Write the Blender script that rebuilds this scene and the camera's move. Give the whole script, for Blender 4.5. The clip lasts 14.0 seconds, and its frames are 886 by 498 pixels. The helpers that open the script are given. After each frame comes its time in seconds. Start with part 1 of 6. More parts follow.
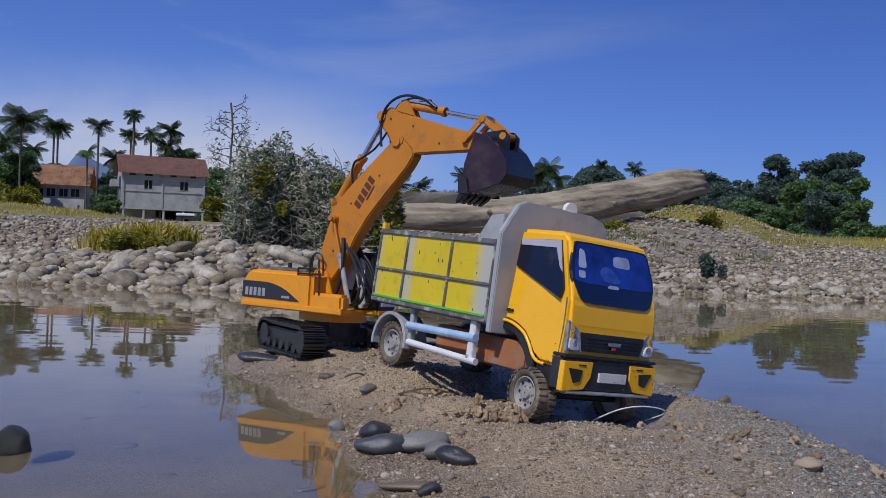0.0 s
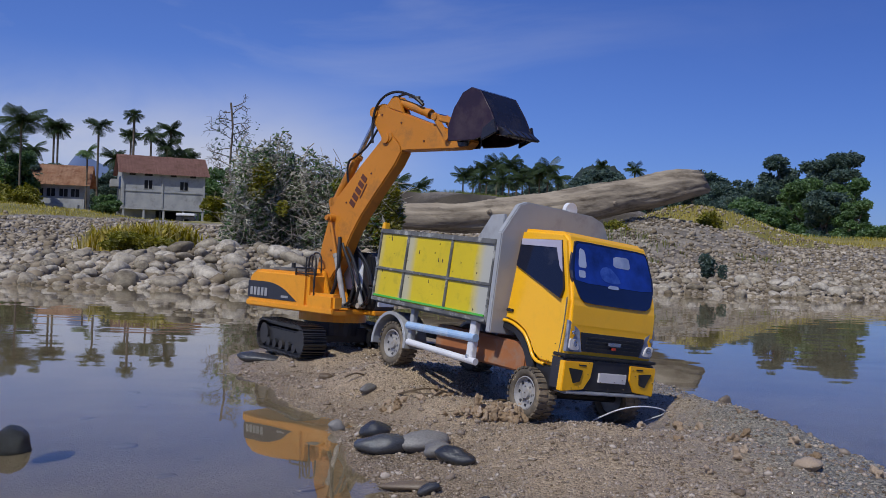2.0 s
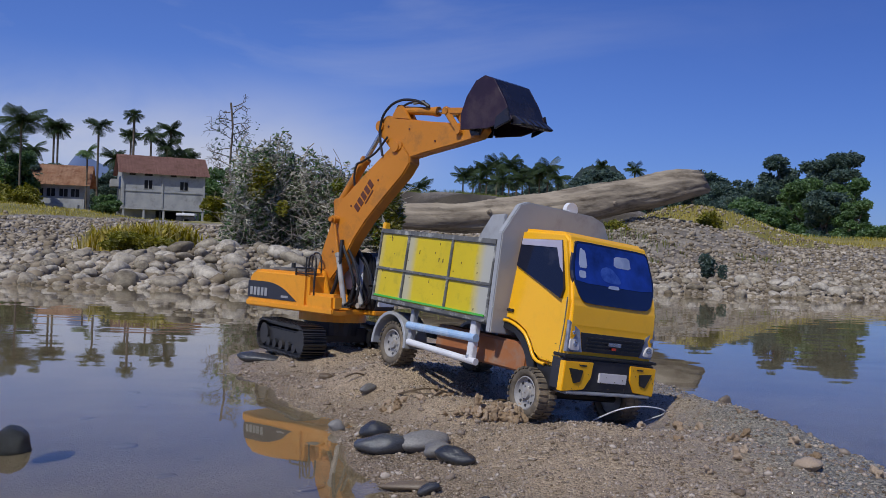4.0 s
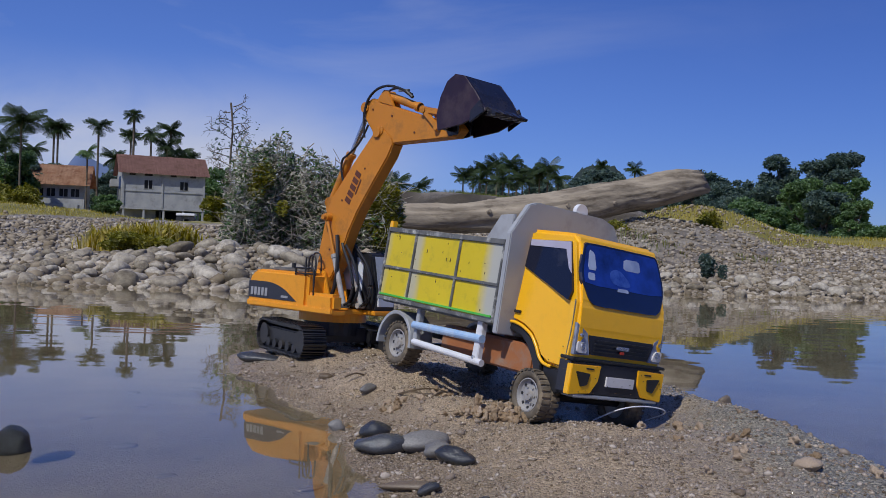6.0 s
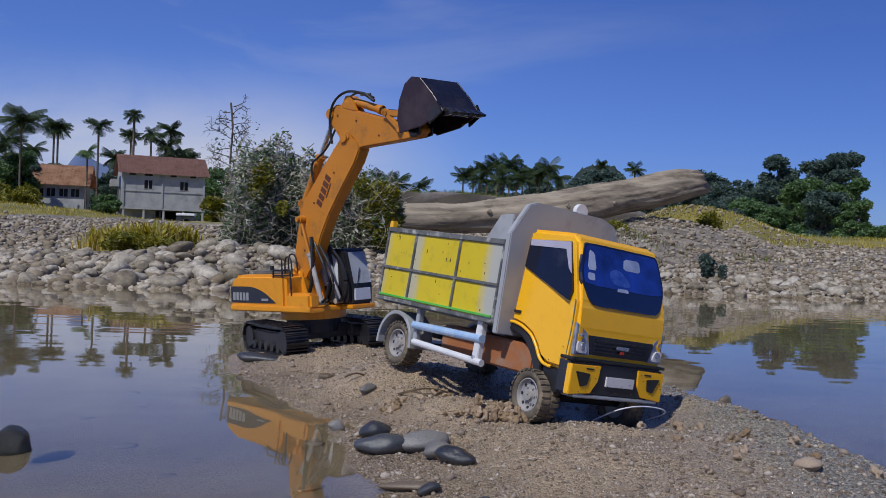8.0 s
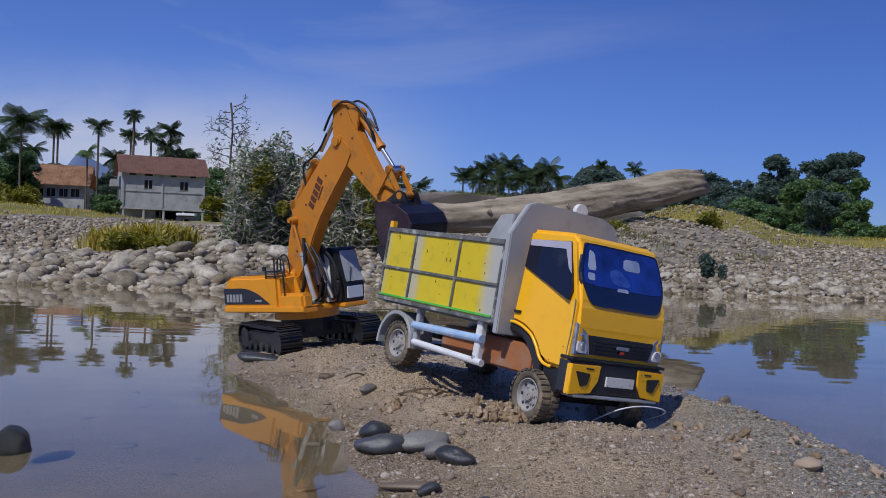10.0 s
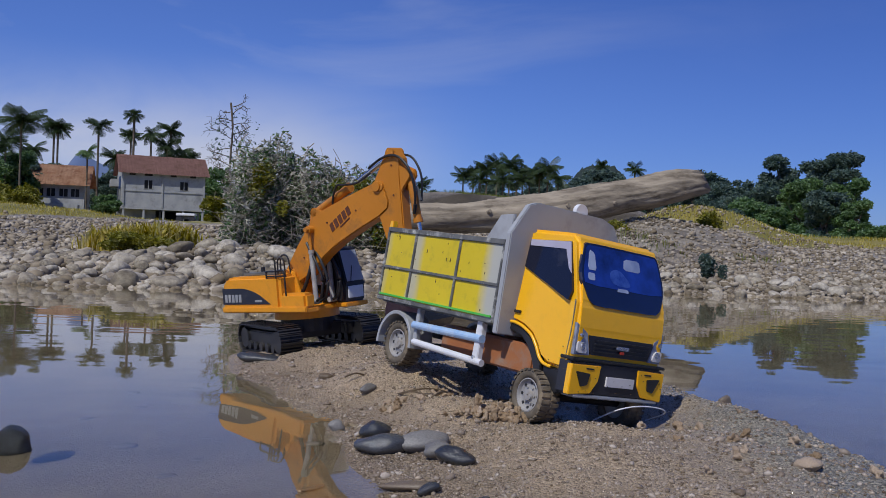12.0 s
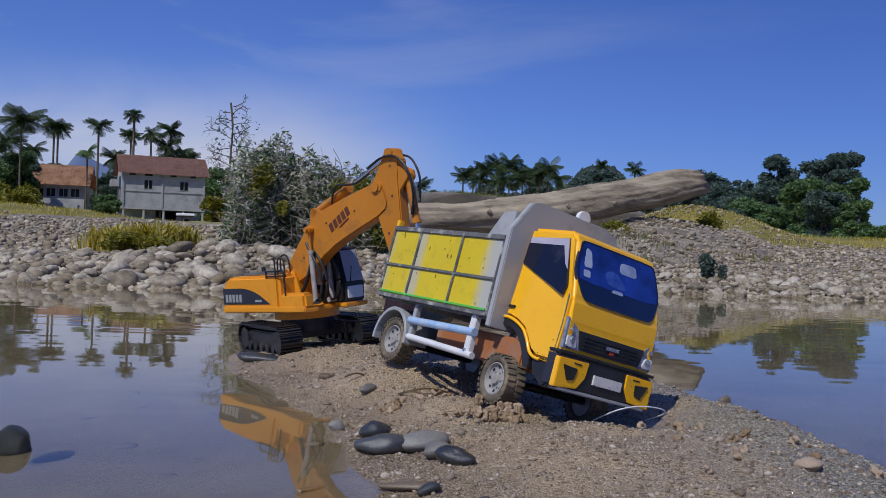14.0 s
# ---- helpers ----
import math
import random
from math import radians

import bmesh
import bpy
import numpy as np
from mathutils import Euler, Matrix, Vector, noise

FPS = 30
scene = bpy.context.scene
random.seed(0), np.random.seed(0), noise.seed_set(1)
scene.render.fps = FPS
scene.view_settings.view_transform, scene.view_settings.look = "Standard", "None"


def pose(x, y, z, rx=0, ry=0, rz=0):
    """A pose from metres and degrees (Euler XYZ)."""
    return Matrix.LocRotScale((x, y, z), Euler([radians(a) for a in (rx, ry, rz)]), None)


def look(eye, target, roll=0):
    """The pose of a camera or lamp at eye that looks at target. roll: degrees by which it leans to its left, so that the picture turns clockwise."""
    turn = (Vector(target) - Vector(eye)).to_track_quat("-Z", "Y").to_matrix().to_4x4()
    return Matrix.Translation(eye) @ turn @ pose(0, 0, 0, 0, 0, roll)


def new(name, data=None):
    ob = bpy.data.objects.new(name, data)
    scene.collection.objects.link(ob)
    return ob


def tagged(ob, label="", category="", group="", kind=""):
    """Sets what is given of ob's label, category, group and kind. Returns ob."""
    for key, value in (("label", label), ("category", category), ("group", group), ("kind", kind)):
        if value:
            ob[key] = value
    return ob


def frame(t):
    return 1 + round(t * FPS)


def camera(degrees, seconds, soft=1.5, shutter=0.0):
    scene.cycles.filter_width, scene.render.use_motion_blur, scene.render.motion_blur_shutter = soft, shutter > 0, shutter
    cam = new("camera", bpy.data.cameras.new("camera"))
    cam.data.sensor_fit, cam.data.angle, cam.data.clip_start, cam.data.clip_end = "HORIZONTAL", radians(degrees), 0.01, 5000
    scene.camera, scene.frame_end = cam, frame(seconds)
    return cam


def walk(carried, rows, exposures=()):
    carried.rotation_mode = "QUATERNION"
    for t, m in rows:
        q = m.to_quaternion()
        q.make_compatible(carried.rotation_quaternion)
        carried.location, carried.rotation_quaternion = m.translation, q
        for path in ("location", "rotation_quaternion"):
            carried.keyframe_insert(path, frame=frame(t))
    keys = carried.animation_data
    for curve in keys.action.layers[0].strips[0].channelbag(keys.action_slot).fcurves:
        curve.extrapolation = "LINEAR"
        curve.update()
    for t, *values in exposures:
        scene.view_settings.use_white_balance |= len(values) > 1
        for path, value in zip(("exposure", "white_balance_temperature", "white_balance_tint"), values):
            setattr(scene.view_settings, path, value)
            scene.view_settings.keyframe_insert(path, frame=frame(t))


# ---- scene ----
EYE = Vector((0.0, 0.0, 0.26))
cam = camera(50, 14.0, soft=0.7)
STAND = look(EYE, EYE + Vector((0.0, 10.0, 0.018)), 1.85)
walk(cam, [(0.0, STAND), (14.0, STAND)])

# ---- light ----
SUN_TO = Vector((-0.31, -0.51, 0.80)).normalized()
world = bpy.data.worlds.new("sky")
scene.world = world
world.use_nodes = True
wn, wl = world.node_tree.nodes, world.node_tree.links
wn.clear()
w_out = wn.new("ShaderNodeOutputWorld")
w_bg = wn.new("ShaderNodeBackground")
w_sky = wn.new("ShaderNodeTexSky")
w_sky.sky_type = "NISHITA"
w_sky.sun_disc = False
w_sky.sun_elevation = math.asin(SUN_TO.z)
w_sky.sun_rotation = math.atan2(SUN_TO.x, SUN_TO.y)
w_sky.altitude = 0
w_sky.air_density = 1.0
w_sky.dust_density = 0.2
w_sky.ozone_density = 4.0
w_co = wn.new("ShaderNodeTexCoord")
w_map = wn.new("ShaderNodeMapping")
w_map.inputs["Scale"].default_value = (1.3, 1.3, 5.0)
w_map.inputs["Rotation"].default_value = (0.0, 0.25, 0.3)
w_noise = wn.new("ShaderNodeTexNoise")
w_noise.inputs["Scale"].default_value = 1.7
w_noise.inputs["Detail"].default_value = 9
w_noise.inputs["Roughness"].default_value = 0.55
w_noise.inputs["Distortion"].default_value = 0.6
w_ramp = wn.new("ShaderNodeValToRGB")
w_ramp.color_ramp.elements[0].position, w_ramp.color_ramp.elements[1].position = 0.52, 0.85
w_ramp.color_ramp.elements[0].color, w_ramp.color_ramp.elements[1].color = (0, 0, 0, 1), (0.34, 0.34, 0.34, 1)
w_mix = wn.new("ShaderNodeMixRGB")
w_mix.inputs["Color2"].default_value = (6.6, 6.9, 8.2, 1)
w_tint = wn.new("ShaderNodeMixRGB")
w_tint.blend_type = "MULTIPLY"
w_tint.inputs["Fac"].default_value = 1.0
w_east = wn.new("ShaderNodeMixRGB")
w_east.inputs["Color1"].default_value, w_east.inputs["Color2"].default_value = (0.53, 0.68, 1.28, 1), (0.37, 0.51, 1.04, 1)
wl.new(w_east.outputs["Color"], w_tint.inputs["Color2"])
wl.new(w_co.outputs["Generated"], w_map.inputs["Vector"])
wl.new(w_map.outputs["Vector"], w_noise.inputs["Vector"])
wl.new(w_noise.outputs["Fac"], w_ramp.inputs["Fac"])
wl.new(w_sky.outputs["Color"], w_tint.inputs["Color1"])
w_sep = wn.new("ShaderNodeSeparateXYZ")
wl.new(w_co.outputs["Generated"], w_sep.inputs["Vector"])


def w_span(out, a, b, lo, hi):
    k = wn.new("ShaderNodeMapRange")
    k.interpolation_type = "SMOOTHSTEP"
    for nm, v in (("From Min", a), ("From Max", b), ("To Min", lo), ("To Max", hi)):
        k.inputs[nm].default_value = v
    wl.new(out, k.inputs["Value"])
    return k.outputs["Result"]


def w_math(op, a, b):
    k = wn.new("ShaderNodeMath")
    k.operation = op
    for i, v in enumerate((a, b)):
        if isinstance(v, float):
            k.inputs[i].default_value = v
        else:
            wl.new(v, k.inputs[i])
    return k.outputs["Value"]


wl.new(w_span(w_sep.outputs["X"], -0.35, 0.45, 0.0, 1.0), w_east.inputs["Fac"])
# haze bank low in the west, thin wisps above
w_low = w_math("MULTIPLY", w_span(w_sep.outputs["X"], -0.22, 0.06, 1.0, 0.0), w_span(w_sep.outputs["Z"], 0.06, 0.20, 1.0, 0.0))
w_haze = w_math("MULTIPLY", w_low, w_span(w_noise.outputs["Fac"], 0.28, 0.62, 0.25, 0.98))
w_fac = w_math("MAXIMUM", w_haze, w_math("MULTIPLY", w_ramp.outputs["Color"], w_span(w_sep.outputs["X"], -0.1, 0.35, 1.0, 0.1)))
wl.new(w_fac, w_mix.inputs["Fac"])
wl.new(w_tint.outputs["Color"], w_mix.inputs["Color1"])
wl.new(w_mix.outputs["Color"], w_bg.inputs["Color"])
w_bg.inputs["Strength"].default_value = 0.081
wl.new(w_bg.outputs["Background"], w_out.inputs["Surface"])

sun = new("sun", bpy.data.lights.new("sun", "SUN"))
sun.data.energy, sun.data.angle, sun.data.color = 3.25, radians(0.5), (0.97, 0.955, 0.89)
sun.matrix_world = look(SUN_TO * 50, (0, 0, 0))
scene.view_settings.exposure = 0.0


# ---- materials ----
def surf(name, c1, c2=None, scale=8.0, rough=0.6, bump=0.0, bscale=None, metal=0.0, spec=0.5, vary=0.0, dirt=None, dscale=20.0, damount=0.5, coat=0.0, island=False):
    """A two-tone noisy surface with bump; dirt adds blotches of a second colour, vary shifts repeats."""
    m = bpy.data.materials.new(name)
    m.use_nodes = True
    n, l = m.node_tree.nodes, m.node_tree.links
    b = n["Principled BSDF"]
    co = n.new("ShaderNodeTexCoord")
    no = n.new("ShaderNodeTexNoise")
    no.inputs["Scale"].default_value, no.inputs["Detail"].default_value, no.inputs["Roughness"].default_value = scale, 8, 0.6
    l.new(co.outputs["Object"], no.inputs["Vector"])
    rp = n.new("ShaderNodeValToRGB")
    rp.color_ramp.elements[0].position, rp.color_ramp.elements[1].position = 0.3, 0.7
    rp.color_ramp.elements[0].color, rp.color_ramp.elements[1].color = (*c1, 1), (*(c2 or c1), 1)
    l.new(no.outputs["Fac"], rp.inputs["Fac"])
    col = rp.outputs["Color"]
    if dirt:
        dn = n.new("ShaderNodeTexNoise")
        dn.inputs["Scale"].default_value, dn.inputs["Detail"].default_value, dn.inputs["Roughness"].default_value = dscale, 10, 0.7
        l.new(co.outputs["Object"], dn.inputs["Vector"])
        dr = n.new("ShaderNodeValToRGB")
        dr.color_ramp.elements[0].position, dr.color_ramp.elements[1].position = 0.52, 0.68
        dr.color_ramp.elements[0].color = (0, 0, 0, 1)
        dr.color_ramp.elements[1].color = (damount, damount, damount, 1)
        mx = n.new("ShaderNodeMixRGB")
        mx.inputs["Color2"].default_value = (*dirt, 1)
        l.new(dn.outputs["Fac"], dr.inputs["Fac"])
        l.new(dr.outputs["Color"], mx.inputs["Fac"])
        l.new(col, mx.inputs["Color1"])
        col = mx.outputs["Color"]
        ra = n.new("ShaderNodeMapRange")
        ra.inputs["To Min"].default_value, ra.inputs["To Max"].default_value = rough, min(1.0, rough + 0.45)
        l.new(dr.outputs["Color"], ra.inputs["Value"])
        l.new(ra.outputs["Result"], b.inputs["Roughness"])
    else:
        b.inputs["Roughness"].default_value = rough
    if vary:
        hs = n.new("ShaderNodeHueSaturation")
        mr = n.new("ShaderNodeMapRange")
        mr.inputs["To Min"].default_value, mr.inputs["To Max"].default_value = 1 - vary, 1 + vary
        if island:
            src = n.new("ShaderNodeNewGeometry").outputs["Random Per Island"]
        else:
            src = n.new("ShaderNodeObjectInfo").outputs["Random"]
        l.new(src, mr.inputs["Value"])
        l.new(mr.outputs["Result"], hs.inputs["Value"])
        sm = n.new("ShaderNodeMapRange")
        sm.inputs["To Min"].default_value, sm.inputs["To Max"].default_value = 1 + vary * 0.6, 1 - vary * 0.6
        l.new(src, sm.inputs["Value"])
        l.new(sm.outputs["Result"], hs.inputs["Saturation"])
        l.new(col, hs.inputs["Color"])
        col = hs.outputs["Color"]
    l.new(col, b.inputs["Base Color"])
    b.inputs["Metallic"].default_value = metal
    b.inputs["Specular IOR Level"].default_value = spec
    b.inputs["Coat Weight"].default_value = coat
    if bump:
        bn = n.new("ShaderNodeTexNoise")
        bn.inputs["Scale"].default_value, bn.inputs["Detail"].default_value = bscale or scale * 4, 8
        l.new(co.outputs["Object"], bn.inputs["Vector"])
        bp = n.new("ShaderNodeBump")
        bp.inputs["Strength"].default_value, bp.inputs["Distance"].default_value = min(1.0, bump), 0.12 / (bscale or scale * 4)
        l.new(bn.outputs["Fac"], bp.inputs["Height"])
        l.new(bp.outputs["Normal"], b.inputs["Normal"])
    return m


def leafy(name, c1, c2, trans=0.25, vary=0.45):
    """Leaves: colour differs from leaf to leaf, some light passes through."""
    m = surf(name, c1, c2, scale=3.0, rough=0.5, spec=0.3, vary=vary, island=True)
    n, l = m.node_tree.nodes, m.node_tree.links
    b, out = n["Principled BSDF"], n["Material Output"]
    tr = n.new("ShaderNodeBsdfTranslucent")
    l.new(b.inputs["Base Color"].links[0].from_socket, tr.inputs["Color"])
    mx = n.new("ShaderNodeMixShader")
    mx.inputs["Fac"].default_value = trans
    l.new(b.outputs["BSDF"], mx.inputs[1])
    l.new(tr.outputs["BSDF"], mx.inputs[2])
    l.new(mx.outputs["Shader"], out.inputs["Surface"])
    return m


MUD = (0.20, 0.15, 0.10)
M_orange = surf("orange_paint", (0.76, 0.30, 0.016), (0.82, 0.34, 0.022), 6, 0.38, 0.05, 60, dirt=(0.40, 0.18, 0.04), dscale=40, damount=0.3)
M_yellow = surf("cab_yellow_paint", (0.90, 0.45, 0.006), (0.94, 0.49, 0.010), 5, 0.30, 0.03, 40, dirt=(0.50, 0.27, 0.04), dscale=60, damount=0.12, coat=0.35)
# boom, stick and links take a darker orange than the body
M_arm = surf("arm_darker_orange", (0.50, 0.180, 0.012), (0.58, 0.215, 0.018), 6, 0.42, 0.05, 60, dirt=(0.22, 0.11, 0.04), dscale=26, damount=0.5)
M_black = surf("black_plastic", (0.012, 0.012, 0.014), (0.025, 0.025, 0.028), 20, 0.42, 0.1, 80, dirt=MUD, dscale=28, damount=0.12)
M_wetblack = surf("wet_black_steel", (0.008, 0.008, 0.013), (0.020, 0.019, 0.028), 16, 0.2, 0.35, 60, dirt=(0.035, 0.028, 0.03), dscale=22, damount=0.6)
M_maroon = surf("worn_maroon_steel", (0.016, 0.008, 0.016), (0.034, 0.013, 0.022), 12, 0.28, 0.3, 60, dirt=(0.10, 0.08, 0.08), dscale=12, damount=0.4)
M_track = surf("wet_track", (0.010, 0.011, 0.014), (0.022, 0.022, 0.026), 20, 0.3, 0.2, 90, vary=0.3, dirt=(0.07, 0.055, 0.04), dscale=30, damount=0.35)
M_ram = surf("grey_ram_paint", (0.30, 0.29, 0.28), (0.42, 0.41, 0.40), 20, 0.4, dirt=(0.2, 0.16, 0.12), dscale=30, damount=0.5)
M_chrome = surf("dull_chrome", (0.55, 0.56, 0.58), (0.7, 0.7, 0.72), 12, 0.25, metal=1.0)
M_hose = surf("rubber_hose", (0.012, 0.012, 0.014), (0.02, 0.02, 0.022), 20, 0.45)
M_decal = surf("dark_decal", (0.018, 0.022, 0.035), (0.025, 0.028, 0.045), 12, 0.3)
M_mark = surf("silver_mark", (0.26, 0.27, 0.29), (0.36, 0.36, 0.37), 30, 0.4)
M_brown = surf("dark_brown_mark", (0.10, 0.03, 0.015), (0.13, 0.04, 0.02), 30, 0.5)
M_redmark = surf("red_mark", (0.45, 0.04, 0.02), (0.5, 0.05, 0.03), 30, 0.5)
# sky brightness on the cab panes is put into this pale base colour
M_cabglass = surf("sky_bright_cab_pane", (0.56, 0.60, 0.68), (0.74, 0.77, 0.82), 9, 0.08, dirt=(0.5, 0.48, 0.44), dscale=18, damount=0.4)
M_grey = surf("scuffed_grey_sheet", (0.29, 0.305, 0.33), (0.375, 0.385, 0.405), 7, 0.5, 0.08, 50, dirt=(0.16, 0.14, 0.12), dscale=16, damount=0.4)
M_greydark = surf("grimy_grey_frame", (0.10, 0.10, 0.095), (0.19, 0.19, 0.18), 25, 0.6, 0.2, 80, dirt=(0.05, 0.045, 0.035), dscale=40, damount=0.7)
M_mudspot = surf("dried_mud_spots", (0.06, 0.042, 0.026), (0.14, 0.10, 0.065), 60, 0.9)
M_chipped = surf("chipped_grey_frame_paint", (0.06, 0.06, 0.055), (0.16, 0.16, 0.155), 30, 0.5, 0.4, 120, dirt=(0.55, 0.55, 0.52), dscale=55, damount=0.75)
M_white = surf("white_pipe_paint", (0.62, 0.63, 0.66), (0.74, 0.74, 0.76), 20, 0.4, dirt=(0.35, 0.3, 0.25), dscale=30, damount=0.4)
M_blue = surf("pale_blue_pipe_paint", (0.22, 0.40, 0.70), (0.48, 0.60, 0.74), 18, 0.25, dirt=(0.4, 0.36, 0.3), dscale=30, damount=0.4)
M_rust = surf("rusty_orange_box", (0.30, 0.10, 0.035), (0.36, 0.14, 0.05), 14, 0.6, 0.1, 60, dirt=(0.26, 0.22, 0.18), dscale=15, damount=0.8)
M_glass = surf("dark_windscreen", (0.004, 0.008, 0.035), (0.006, 0.012, 0.06), 6, 0.06, spec=0.8)
# mottled blue reflections in the windscreen, put into the colour
M_bluereflex = surf("blue_glass_reflection", (0.002, 0.005, 0.035), (0.012, 0.045, 0.34), 17, 0.06, spec=0.8)
M_bluepatch = surf("blue_patch_on_glass", (0.012, 0.04, 0.26), (0.06, 0.13, 0.46), 60, 0.1)
M_paper = surf("pale_paper", (0.16, 0.21, 0.38), (0.38, 0.44, 0.60), 22, 0.12)
# colour of the reflection painted on the door windows
M_reflex = surf("lavender_grey_reflection", (0.36, 0.34, 0.43), (0.46, 0.44, 0.54), 12, 0.2)
M_sideglass = surf("dark_side_pane", (0.006, 0.008, 0.02), (0.01, 0.013, 0.03), 6, 0.12, dirt=(0.08, 0.08, 0.1), dscale=14, damount=0.3)
M_grille = surf("dark_grille", (0.012, 0.014, 0.022), (0.03, 0.03, 0.04), 30, 0.35)
M_plate = surf("blank_white_plate", (0.62, 0.60, 0.60), (0.7, 0.68, 0.68), 30, 0.45)
M_lens = surf("clear_lamp_lens", (0.06, 0.08, 0.16), (0.34, 0.38, 0.48), 45, 0.08, spec=0.8)
M_green = surf("green_stripe", (0.06, 0.42, 0.05), (0.12, 0.5, 0.08), 20, 0.5)
M_tyre = surf("muddy_tyre", (0.07, 0.058, 0.045), (0.20, 0.16, 0.11), 40, 0.75, 0.4, 120, dirt=(0.30, 0.23, 0.15), dscale=38, damount=1.0)
M_rim = surf("dusty_wheel_rim", (0.26, 0.25, 0.25), (0.36, 0.35, 0.34), 30, 0.5, 0.1, 60, dirt=(0.22, 0.17, 0.12), dscale=35, damount=0.7)


def panel_paint():
    """Yellow sprayed over grey-white sheet: the spray fades out towards the panel ends."""
    m = surf("sprayed_yellow_panel", (0.60, 0.45, 0.004), (0.70, 0.53, 0.008), 7, 0.36, dirt=(0.30, 0.24, 0.04), dscale=34, damount=0.45)
    n, l = m.node_tree.nodes, m.node_tree.links
    b = n["Principled BSDF"]
    src = b.inputs["Base Color"].links[0].from_socket
    co = n.new("ShaderNodeTexCoord")
    sp = n.new("ShaderNodeSeparateXYZ")
    l.new(co.outputs["Object"], sp.inputs["Vector"])
    no = n.new("ShaderNodeTexNoise")
    no.inputs["Scale"].default_value = 14
    l.new(co.outputs["Object"], no.inputs["Vector"])
    sc = n.new("ShaderNodeMath")
    sc.operation = "MULTIPLY_ADD"
    sc.inputs[1].default_value = 0.02
    l.new(no.outputs["Fac"], sc.inputs[0])
    l.new(sp.outputs["X"], sc.inputs[2])
    mr = n.new("ShaderNodeMapRange")
    mr.inputs["From Min"].default_value, mr.inputs["From Max"].default_value = -0.045, 0.270
    l.new(sc.outputs["Value"], mr.inputs["Value"])
    rp = n.new("ShaderNodeValToRGB")
    e = rp.color_ramp.elements
    e[0].position, e[0].color = 0.0, (0.45, 0.45, 0.45, 1)
    e[1].position, e[1].color = 1.0, (0.95, 0.95, 0.95, 1)
    for pos, v in ((0.05, 0.0), (0.24, 0.0), (0.27, 0.75), (0.31, 0.65), (0.36, 0.0), (0.85, 0.0), (0.935, 0.9)):
        x = e.new(pos)
        x.color = (v, v, v, 1)
    l.new(mr.outputs["Result"], rp.inputs["Fac"])
    mx = n.new("ShaderNodeMixRGB")
    mx.inputs["Color2"].default_value = (0.42, 0.43, 0.42, 1)
    l.new(rp.outputs["Color"], mx.inputs["Fac"])
    l.new(src, mx.inputs["Color1"])
    l.new(mx.outputs["Color"], b.inputs["Base Color"])
    return m


M_panel = panel_paint()
M_stone = surf("river_stone", (0.145, 0.12, 0.088), (0.43, 0.375, 0.28), 4, 0.62, 0.4, 26, vary=0.45, dirt=(0.13, 0.10, 0.07), dscale=5, damount=0.6)
M_gravel = surf("bank_gravel", (0.13, 0.10, 0.068), (0.39, 0.325, 0.235), 9, 0.8, 0.2, 60, vary=0.5, island=True)
M_pebble = surf("wet_pebbles", (0.15, 0.115, 0.082), (0.40, 0.32, 0.235), 60, 0.10, 0.2, 200, vary=0.5, island=True, spec=0.7)
M_wetstone = surf("wet_dark_stone", (0.025, 0.028, 0.033), (0.06, 0.062, 0.066), 25, 0.22, 0.35, 90, vary=0.4, spec=0.7)
M_blackstone = surf("black_algae_stone", (0.008, 0.009, 0.008), (0.028, 0.030, 0.022), 40, 0.25, 0.8, 70, spec=0.6)
M_silt = surf("dark_silty_stone", (0.09, 0.074, 0.050), (0.17, 0.138, 0.092), 30, 0.9, 0.3, 60)
M_mud = surf("crumbly_damp_sand", (0.22, 0.155, 0.095), (0.42, 0.30, 0.19), 90, 0.55, 0.8, 160, vary=0.35)
M_brownstone = surf("wet_brown_stone", (0.085, 0.06, 0.038), (0.17, 0.125, 0.08), 20, 0.3, 0.3, 80, vary=0.3)
M_greystone = surf("damp_grey_stone", (0.11, 0.105, 0.10), (0.20, 0.19, 0.18), 18, 0.45, 0.3, 90, vary=0.3)
M_bark = surf("bleached_log_wood", (0.14, 0.112, 0.082), (0.38, 0.32, 0.24), 5, 0.85, 1.0, 16, dirt=(0.055, 0.038, 0.025), dscale=4.5, damount=0.85)
for nd in M_bark.node_tree.nodes:
    if nd.type == "TEX_NOISE":
        mp = M_bark.node_tree.nodes.new("ShaderNodeMapping")
        mp.inputs["Rotation"].default_value = (0.0, 0.14, -0.14)
        mp.inputs["Scale"].default_value = (0.45, 1.7, 1.7)
        M_bark.node_tree.links.new(nd.inputs["Vector"].links[0].from_socket, mp.inputs["Vector"])
        M_bark.node_tree.links.new(mp.outputs["Vector"], nd.inputs["Vector"])
M_twig = surf("dry_grey_twigs", (0.22, 0.19, 0.15), (0.46, 0.41, 0.34), 12, 0.85, vary=0.4, island=True)
M_trunk = surf("grey_brown_trunk", (0.07, 0.055, 0.04), (0.15, 0.12, 0.09), 4, 0.9, 0.4, 10)
M_palm = leafy("palm_frond_green", (0.030, 0.056, 0.022), (0.055, 0.085, 0.03), 0.35)
# dark and mid leaf greens shifted towards blue to carry distance haze
M_leafdark = leafy("dark_tree_leaves", (0.080, 0.135, 0.125), (0.150, 0.215, 0.160), 0.5)
M_leafmid = leafy("mid_green_leaves", (0.100, 0.185, 0.078), (0.19, 0.30, 0.11), 0.5)
M_leafgrey = leafy("grey_green_withered_leaves", (0.22, 0.22, 0.17), (0.62, 0.58, 0.48), 0.3, 0.6)
M_leafyel = leafy("yellow_green_leaves", (0.14, 0.16, 0.015), (0.30, 0.26, 0.03), 0.3, 0.4)
